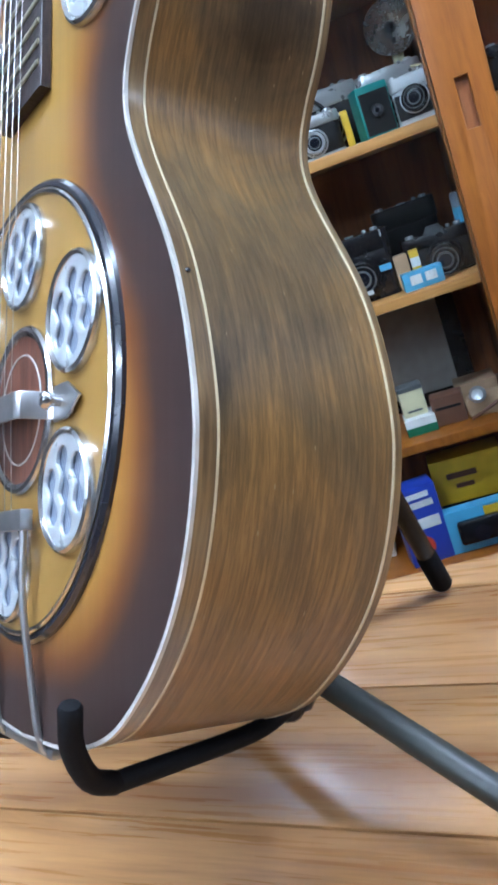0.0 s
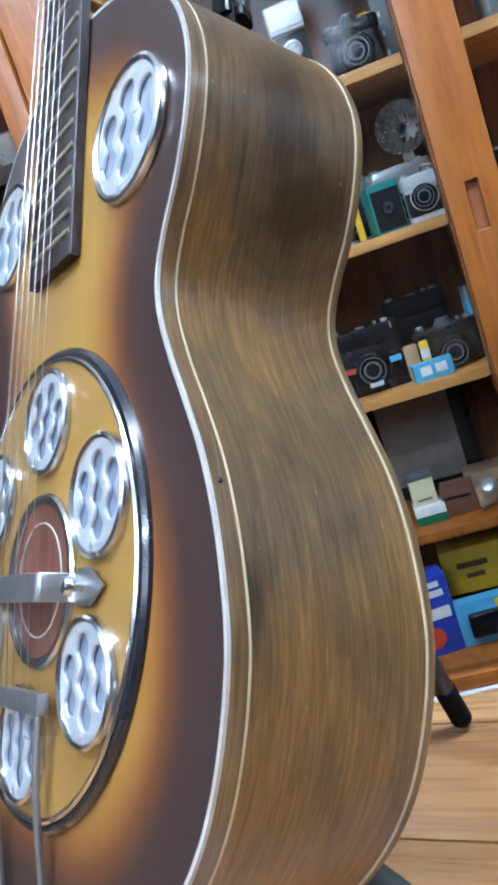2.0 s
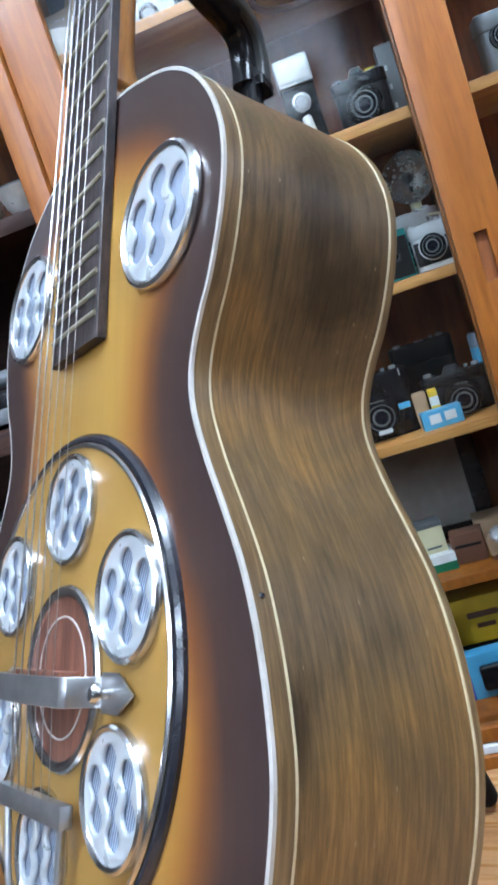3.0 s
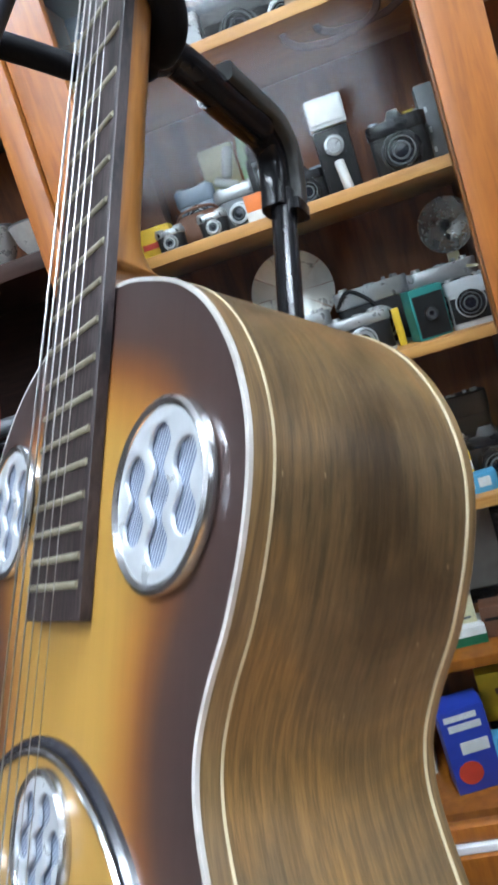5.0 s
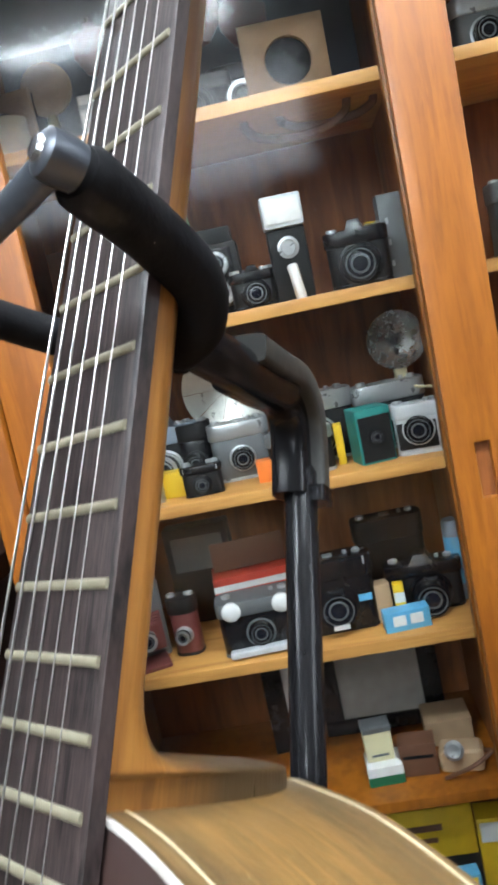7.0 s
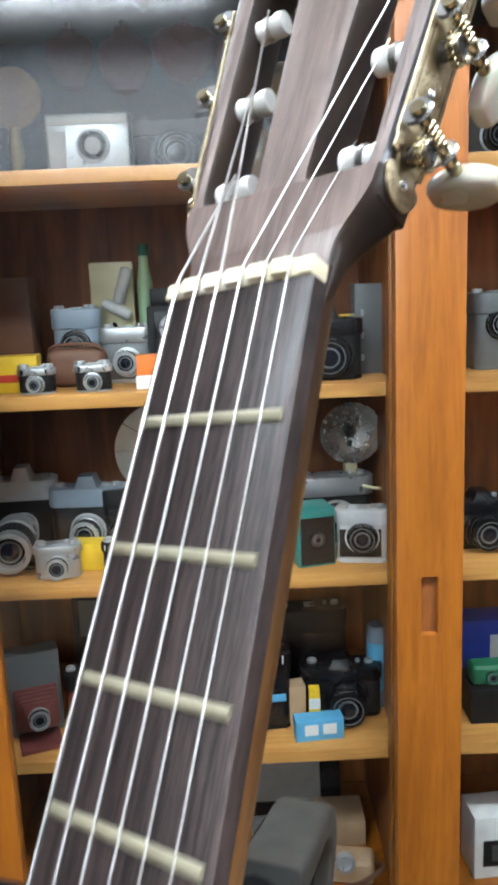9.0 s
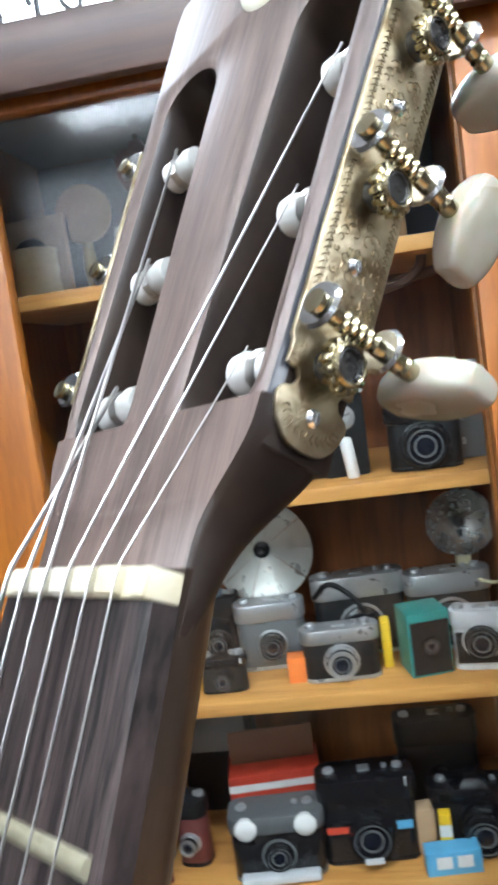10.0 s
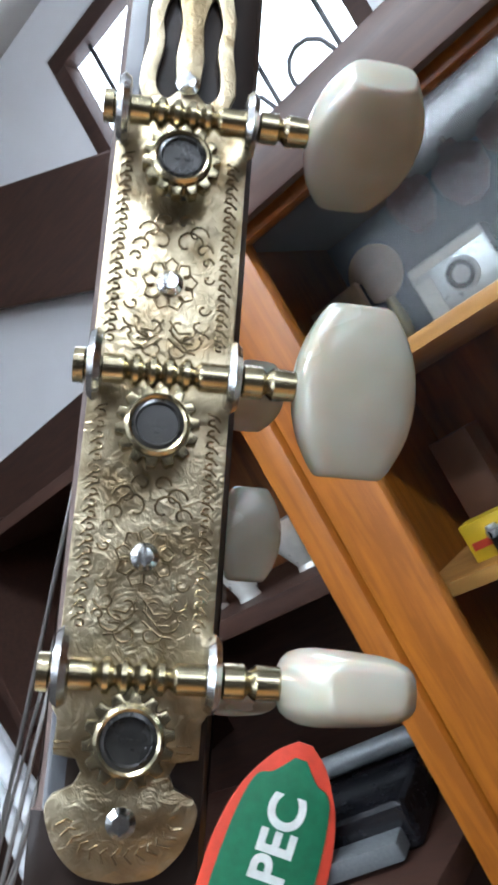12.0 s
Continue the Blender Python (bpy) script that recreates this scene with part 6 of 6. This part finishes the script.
carton("camera_box", "dark blue carton with a yellow and white panel", 0.385, 1.788, S_B, 0, 0.12, 0.135, 0.06, K_BLUE, [(K_WHITE, 0.0, 0.42, 0.25, 0.8), (K_YELLOW, -0.05, 0.35, 0.12, 0.4)])
carton("camera_box", "black carton lying under a green toy", 0.385, 1.688, S_B, 0, 0.13, 0.062, 0.08, K_BLACK, [(K_PALE, 0.15, 0.42, 0.3, 0.5)])
frog = thing("toy_camera", pose(0.358, 1.678, S_B + 0.0625), "small bright green toy camera", "toy")
part("body", box(-0.034, 0.034, -0.02, 0.02, 0, 0.036, 0.012, seg=3), K_GREEN, frog)
lens_on(frog, 0, -0.018, 0.018, 0.012, 0.01, K_GREEN)

# shelf of boxes, and the bottom
pan = thing("picture_frame", pose(-0.005, 1.848, S_E, -7), "black frame with a plain grey sheet, leaning on the back", "picture frame")
part("sheet", box(-0.085, 0.085, -0.004, 0.0, 0.03, 0.262), K_PANEL, pan, "plain grey sheet")
for a, b, c, d in ((-0.125, 0.125, 0.0, 0.03), (-0.125, 0.125, 0.262, 0.285), (-0.125, -0.085, 0.03, 0.262), (0.085, 0.125, 0.03, 0.262)):
    part("frame_bar", box(a, b, -0.012, 0.004, c, d, 0.002), K_GLOSSBLACK, pan)
carton("case", "thin black framed case standing at the back", -0.190, 1.828, S_E, 10, 0.10, 0.24, 0.03, K_GLOSSBLACK, [(K_PALE, -0.1, 0.3, 0.1, 0.8)], "case")
carton("film_box", "cream slide box with a printed line", -0.030, 1.688, S_E + 0.0365, 5, 0.052, 0.066, 0.04, K_CREAM, [(K_GREY, -0.3, 0.3, 0.15, 0.22)], lid=True)
carton("film_box", "white and green film box lying flat", -0.026, 1.678, S_E, 3, 0.066, 0.036, 0.06, K_WHITE, [(K_GREEN, -0.5, 0.5, 0.0, 0.5)])
carton("case", "small dark brown leather case", 0.040, 1.683, S_E, -4, 0.068, 0.064, 0.045, K_BROWN, [(K_BLACK, -0.4, 0.4, 0.55, 0.65)], "case")
wood = thing("hand_camera", pose(0.118, 1.673, S_E, 0, 0, -10), "small brown wooden hand camera with a chrome front", "camera", "old cameras in the cabinet")
part("body", box(-0.04, 0.04, -0.025, 0.025, 0, 0.045, 0.012, seg=3), K_TAN, wood)
part("front", lathe([(0.016, 0), (0.018, 0.014), (0.012, 0.018), (0, 0.016)], 20), K_SILVER, wood, m=Matrix.Translation((-0.01, -0.022, 0.048)) @ Matrix.Rotation(radians(70), 4, "X"))
part("strap", tube(smooth_line([(0.04, 0, 0.03), (0.055, -0.03, 0.045), (0.02, -0.05, 0.03), (-0.03, -0.045, 0.006)], 6), 0.004, 8), K_BROWN, wood)
cm = carton("camera_box", "white printed camera carton", 0.380, 1.688, S_E, 4, 0.105, 0.12, 0.07, K_WHITE, [(K_BLACK, -0.35, 0.3, 0.2, 0.62), (K_GREY, -0.2, 0.12, 0.28, 0.55)])
carton("tool_box", "dark wooden tray with cut off sticks", 0.110, 1.788, S_E, 0, 0.09, 0.05, 0.08, K_TAN)
bb = carton("film_box", "blue upright film carton with white bars and a red disc", -0.085, 1.613, S_F, 12, 0.092, 0.178, 0.06, K_BLUE, [(K_WHITE, -0.4, 0.3, 0.86, 0.93), (K_WHITE, -0.35, 0.35, 0.74, 0.82), (K_WHITE, -0.2, 0.4, 0.46, 0.60)])
part("printed_disc", lathe([(0, 0.0012), (0.024, 0.0012), (0.024, 0)], 28), K_RED, bb, m=Matrix.Translation((-0.012, -0.03, 0.042)) @ Matrix.Rotation(radians(90), 4, "X"))
carton("film_box", "large yellow film carton with dark printed bars", 0.040, 1.718, S_F + 0.078, 0, 0.158, 0.105, 0.07, K_YELLOW, [(K_BROWN, -0.3, 0.12, 0.55, 0.68), (K_BROWN, -0.2, 0.05, 0.32, 0.42)])
carton("film_box", "black carton under the yellow one", 0.045, 1.728, S_F, 0, 0.16, 0.077, 0.08, K_BLACK)
pk = carton("camera_pack", "sky blue blister pack holding a black camera", 0.032, 1.613, S_F, 4, 0.150, 0.098, 0.03, K_SKY, [(K_YELLOW, 0.1, 0.46, 0.72, 0.94)])
part("packed_camera", box(-0.048, 0.046, -0.034, -0.016, 0.022, 0.076, 0.008, seg=3), K_GLOSSBLACK, pk)
part("packed_lens", lathe([(0.018, 0), (0.018, 0.012), (0, 0.010)], 20), K_LENS, pk, m=Matrix.Translation((0.0, -0.032, 0.048)) @ Matrix.Rotation(radians(90), 4, "X"))
carton("film_box", "yellow film carton standing upright", 0.150, 1.688, S_F, -4, 0.055, 0.16, 0.05, K_YELLOW, [(K_WHITE, -0.4, 0.4, 0.7, 0.95)])
for k, (xx, mm) in enumerate(((-0.20, K_WHITE), (-0.29, K_RED), (-0.38, K_YELLOW))):
    carton("film_box", "upright printed film carton", xx, 1.688, S_F, 0, 0.075, 0.15, 0.06, mm, [(K_BLACK, -0.3, 0.3, 0.4, 0.6)])

# top shelf
rad = thing("radio", pose(-0.262, 1.748, S_D), "bright silver faced pocket radio with a round dial", "radio")
part("body", box(-0.064, 0.064, -0.02, 0.02, 0, 0.098, 0.004), K_SILVER, rad)
part("dial", lathe([(0.026, 0), (0.026, 0.004), (0.020, 0.006), (0, 0.005)], 28), K_PALE, rad, m=Matrix.Translation((0.008, -0.02, 0.05)) @ Matrix.Rotation(radians(90), 4, "X"))
part("knob_ring", lathe([(0.020, 0.004), (0.021, 0.009), (0.015, 0.010), (0.013, 0.006)], 28), K_GLOSSBLACK, rad, m=Matrix.Translation((0.008, -0.02, 0.05)) @ Matrix.Rotation(radians(90), 4, "X"))
part("tuning_strip", box(-0.06, 0.06, -0.022, -0.019, 0.082, 0.094), K_WHITE, rad)
part("grille", box(-0.06, -0.034, -0.022, -0.019, 0.008, 0.072), K_WHITE, rad)
still_camera("silver and black press camera with a big flash lens", -0.128, 1.758, S_D, 4, 0.130, 0.088, 0.05, K_BLACK, K_GREY, 0.034, 0.03)
dk = thing("table_mirror", pose(-0.385, 1.778, S_D), "round brown wooden disc on a short stand", "disc on stand")
part("disc", lathe([(0, 0.006), (0.040, 0.006), (0.046, 0.003), (0.046, -0.003), (0.040, -0.006), (0, -0.006)], 32), K_TAN, dk, m=Matrix.Translation((0, 0, 0.135)) @ Matrix.Rotation(radians(90), 4, "X"))
part("stand", lathe([(0, 0), (0.022, 0), (0.020, 0.008), (0.008, 0.02), (0.012, 0.05), (0.008, 0.09)], 20), K_GOLD, dk)
for k in range(3):
    cup = thing("reel_can", pose(-0.450, 1.708, S_D + 0.0265 * k), "flat pale metal reel can", "can", "stack of reel cans")
    part("body", lathe([(0, 0), (0.034, 0), (0.034, 0.020), (0, 0.020)], 28), K_CREAM, cup)
    part("lid", lathe([(0.0352, 0.016), (0.0352, 0.026), (0, 0.026)], 28), K_CREAM, cup)
still_camera("black camera with a bright lens ring", -0.040, 1.788, S_D, -4, 0.118, 0.105, 0.05, K_BLACK, K_BLACK, 0.028, 0.03, ring=K_SILVER)


def holed_box(x, y, turn):
    b = thing("speaker_box", pose(x, y, S_D, 0, 0, turn), "pale plywood box with a round dark opening", "speaker box")
    bm = plate([(-0.07, 0), (0.07, 0), (0.07, 0.135), (-0.07, 0.135)], [circle(0.040, 40, 0.004, 0.070)], 0.012, 0.001)
    bm.transform(Matrix.Translation((0, -0.03, 0)) @ Matrix.Rotation(radians(90), 4, "X"))
    part("front_board", bm, K_TAN, b)
    part("inner", box(-0.066, 0.066, -0.023, 0.04, 0.002, 0.133), K_BLACK, b, "dark inside")


holed_box(0.035, 1.748, 5)
holed_box(-0.475, 1.788, -8)
for k, (xx, ww, hh) in enumerate(((-0.300, 0.040, 0.085), (-0.212, 0.046, 0.095), (-0.112, 0.056, 0.080), (-0.020, 0.045, 0.10))):
    pc = thing("hanging_pouch", pose(xx, 1.848, CTOP), "dark red leather pouch hanging from the cabinet top", "pouch", "pouches hung in the cabinet")
    bm = lathe([(0, -hh - 0.02), (ww * 0.5, -hh - 0.012), (ww * 0.95, -hh + 0.02), (ww, -hh + 0.05), (ww * 0.8, -hh + 0.062), (ww * 0.35, -0.020), (ww * 0.3, -0.01), (0, -0.008)], 24)
    for v in bm.verts:
        v.co.y *= 0.5
    part("pouch", bm, K_REDBROWN, pc)
    part("loop", tube([(0, 0, -0.01), (0, 0, 0.0)], 0.004, 8), K_BROWN, pc)
# added loops imitate a ring mirrored in the cabinet glass
for k, (x0, x1, low) in enumerate(((-0.050, 0.120, 0.040), (0.010, 0.165, 0.026))):
    hs = thing("mirrored_loop", pose(0, 1.665 + 0.02 * k, S_D - 0.0215), "dark brown loop below the shelf, standing in for a ring reflected in the glass", "strap", "straps hung below the shelf")
    mid, half = (x0 + x1) / 2, (x1 - x0) / 2
    loop = [(mid - half * math.cos(math.pi * j / 14), 0.003 * math.sin(2.1 * j), -low * math.sin(math.pi * j / 14) ** 0.8) for j in range(15)]
    part("band", tube(loop, 0.0070, 8, True, 0.7), K_BROWN, hs)
for k, (xx, lab, ma) in enumerate(((0.36, "grey box camera on the top shelf", K_GREY), (0.52, "black camera on the top shelf", K_BLACK))):
    still_camera(lab, xx, 1.728, S_D, 3, 0.10, 0.10, 0.05, ma, K_SILVER, 0.022, 0.02)

# ---- beside the cabinet ----
ws = thing("wall_shelf", pose(0, 0, 0), "dark wooden shelf case beside the cabinet", "shelf")
part("board", box(-1.55, -0.585, 1.62, 2.195, 1.51, 1.545, 0.004), M_HEADER, ws)
part("board", box(-1.55, -0.585, 1.62, 2.195, 1.90, 1.925, 0.004), M_HEADER, ws)
part("side_board", box(-1.585, -1.551, 1.62, 2.195, 1.20, 1.98, 0.004), M_HEADER, ws)
part("back_board", box(-1.55, -0.585, 2.17, 2.19, 1.546, 1.899), M_CABBACK, ws)
for k, (xx, yy, rr, hh) in enumerate(((-0.650, 1.74, 0.050, 0.075), (-0.78, 1.80, 0.060, 0.10), (-0.90, 1.74, 0.045, 0.12), (-1.05, 1.80, 0.06, 0.08))):
    b = thing("glass_bowl", pose(xx, yy, 1.545), "bright silver and glass bowl on the dark shelf", "bowl", "bowls on the dark shelf")
    part("bowl", lathe([(0, 0.0), (rr * 0.5, 0.0), (rr * 0.45, 0.01), (rr * 0.8, hh * 0.5), (rr, hh), (rr * 0.95, hh), (rr * 0.74, hh * 0.5), (0, 0.016)], 28), K_MIRROR, b)
    part("rim", lathe([(rr * 0.98, hh - 0.002), (rr * 1.03, hh), (rr * 0.98, hh + 0.003), (rr * 0.94, hh)], 28), K_SILVER, b)
desk = thing("side_table", pose(0, 0, 0), "dark painted side table against the wall", "table")
part("top", box(-1.6, -0.60, 1.35, 1.95, 1.10, 1.14, 0.005), M_HEADER, desk)
for lx in (-1.56, -0.68):
    for ly in (1.38, 1.88):
        part("leg", box(lx, lx + 0.05, ly, ly + 0.05, 0, 1.10, 0.004), M_HEADER, desk)
tw = thing("typewriter", pose(-0.80, 1.62, 1.14, 0, 0, 14), "black typewriter with a grey roller", "typewriter")
part("body", box(-0.12, 0.12, -0.12, 0.10, 0.0, 0.075, 0.015, seg=3), K_GLOSSBLACK, tw)
part("roller", tube([(-0.15, 0.04, 0.10), (0.15, 0.04, 0.10)], 0.018, 16), K_GREY, tw, "grey roller")
part("key_bank", box(-0.10, 0.10, -0.16, -0.11, 0.01, 0.04, 0.006), K_GREY, tw)
part("lever", tube([(-0.15, 0.03, 0.10), (-0.19, -0.02, 0.13)], 0.005, 8), K_SILVER, tw)
tr = thing("photo_tripod", pose(-1.15, 1.30, 0), "pale grey metal tripod leaning by the wall", "tripod")
for dx, dy in ((-0.18, -0.06), (0.16, -0.04), (0.0, 0.16)):
    part("leg", tube([(0, 0, 1.72), (dx, dy, 0.01)], 0.016, 10), K_PALE, tr)
part("head", box(-0.05, 0.05, -0.04, 0.04, 1.72, 1.80, 0.008), K_GLOSSBLACK, tr)
sg = thing("standing_sign", pose(-0.800, 1.434, 1.260, 0, 48, 42) @ Matrix.Diagonal((0.75, 0.75, 0.75, 1)), "green pointed sign with red border and white capital letters", "sign")


def pointed(w, low, high):
    side = [(p.x, p.y) for p in smooth_line([(w, low, 0), (w * 1.02, low + 0.10, 0), (w * 0.97, low + 0.2, 0), (w * 0.80, low + 0.28, 0), (w * 0.46, high - 0.035, 0), (w * 0.12, high, 0)], 5)]
    return side + [(-x, y) for x, y in reversed(side)]


stand_up = Matrix.Rotation(radians(90), 4, "X")
part("red_edge", plate(pointed(0.118, -0.22, 0.165), (), 0.006, 0.001), K_RED, sg, "red border", m=stand_up)
part("green_field", plate(pointed(0.094, -0.20, 0.135), (), 0.004, 0.001), K_GREEN, sg, "green field", m=Matrix.Translation((0, -0.005, 0)) @ stand_up)
text = bpy.data.curves.new("letters", "FONT")
text.body, text.size, text.extrude, text.offset = "PEC", 0.098, 0.0008, 0.0030
ob = new("letters_tmp", text)
letters = bmesh.new()
letters.from_mesh(bpy.data.meshes.new_from_object(ob.evaluated_get(bpy.context.evaluated_depsgraph_get())))
bpy.data.objects.remove(ob)
letters.transform(Matrix.Translation((0.036, -0.0085, -0.100)) @ stand_up @ Matrix.Rotation(radians(90), 4, "Z"))
part("lettering", letters, K_WHITE, sg, "white capital letters")
up = Matrix(pose(0, 0, 0, 0, 48, 42)).to_3x3().inverted()
foot_at = up @ Vector((0, 0, -1.2472)) / 0.75
part("post", tube([(0, 0.014, 0), tuple(Vector((0, 0.014, 0)) + foot_at)], 0.010, 10), K_GLOSSBLACK, sg)
part("foot", lathe([(0, -0.012), (0.12, -0.012), (0.11, 0.003), (0.02, 0.013), (0, 0.013)], 28), K_GLOSSBLACK, sg, m=Matrix.Translation(Vector((0, 0.014, 0)) + foot_at) @ up.to_4x4())
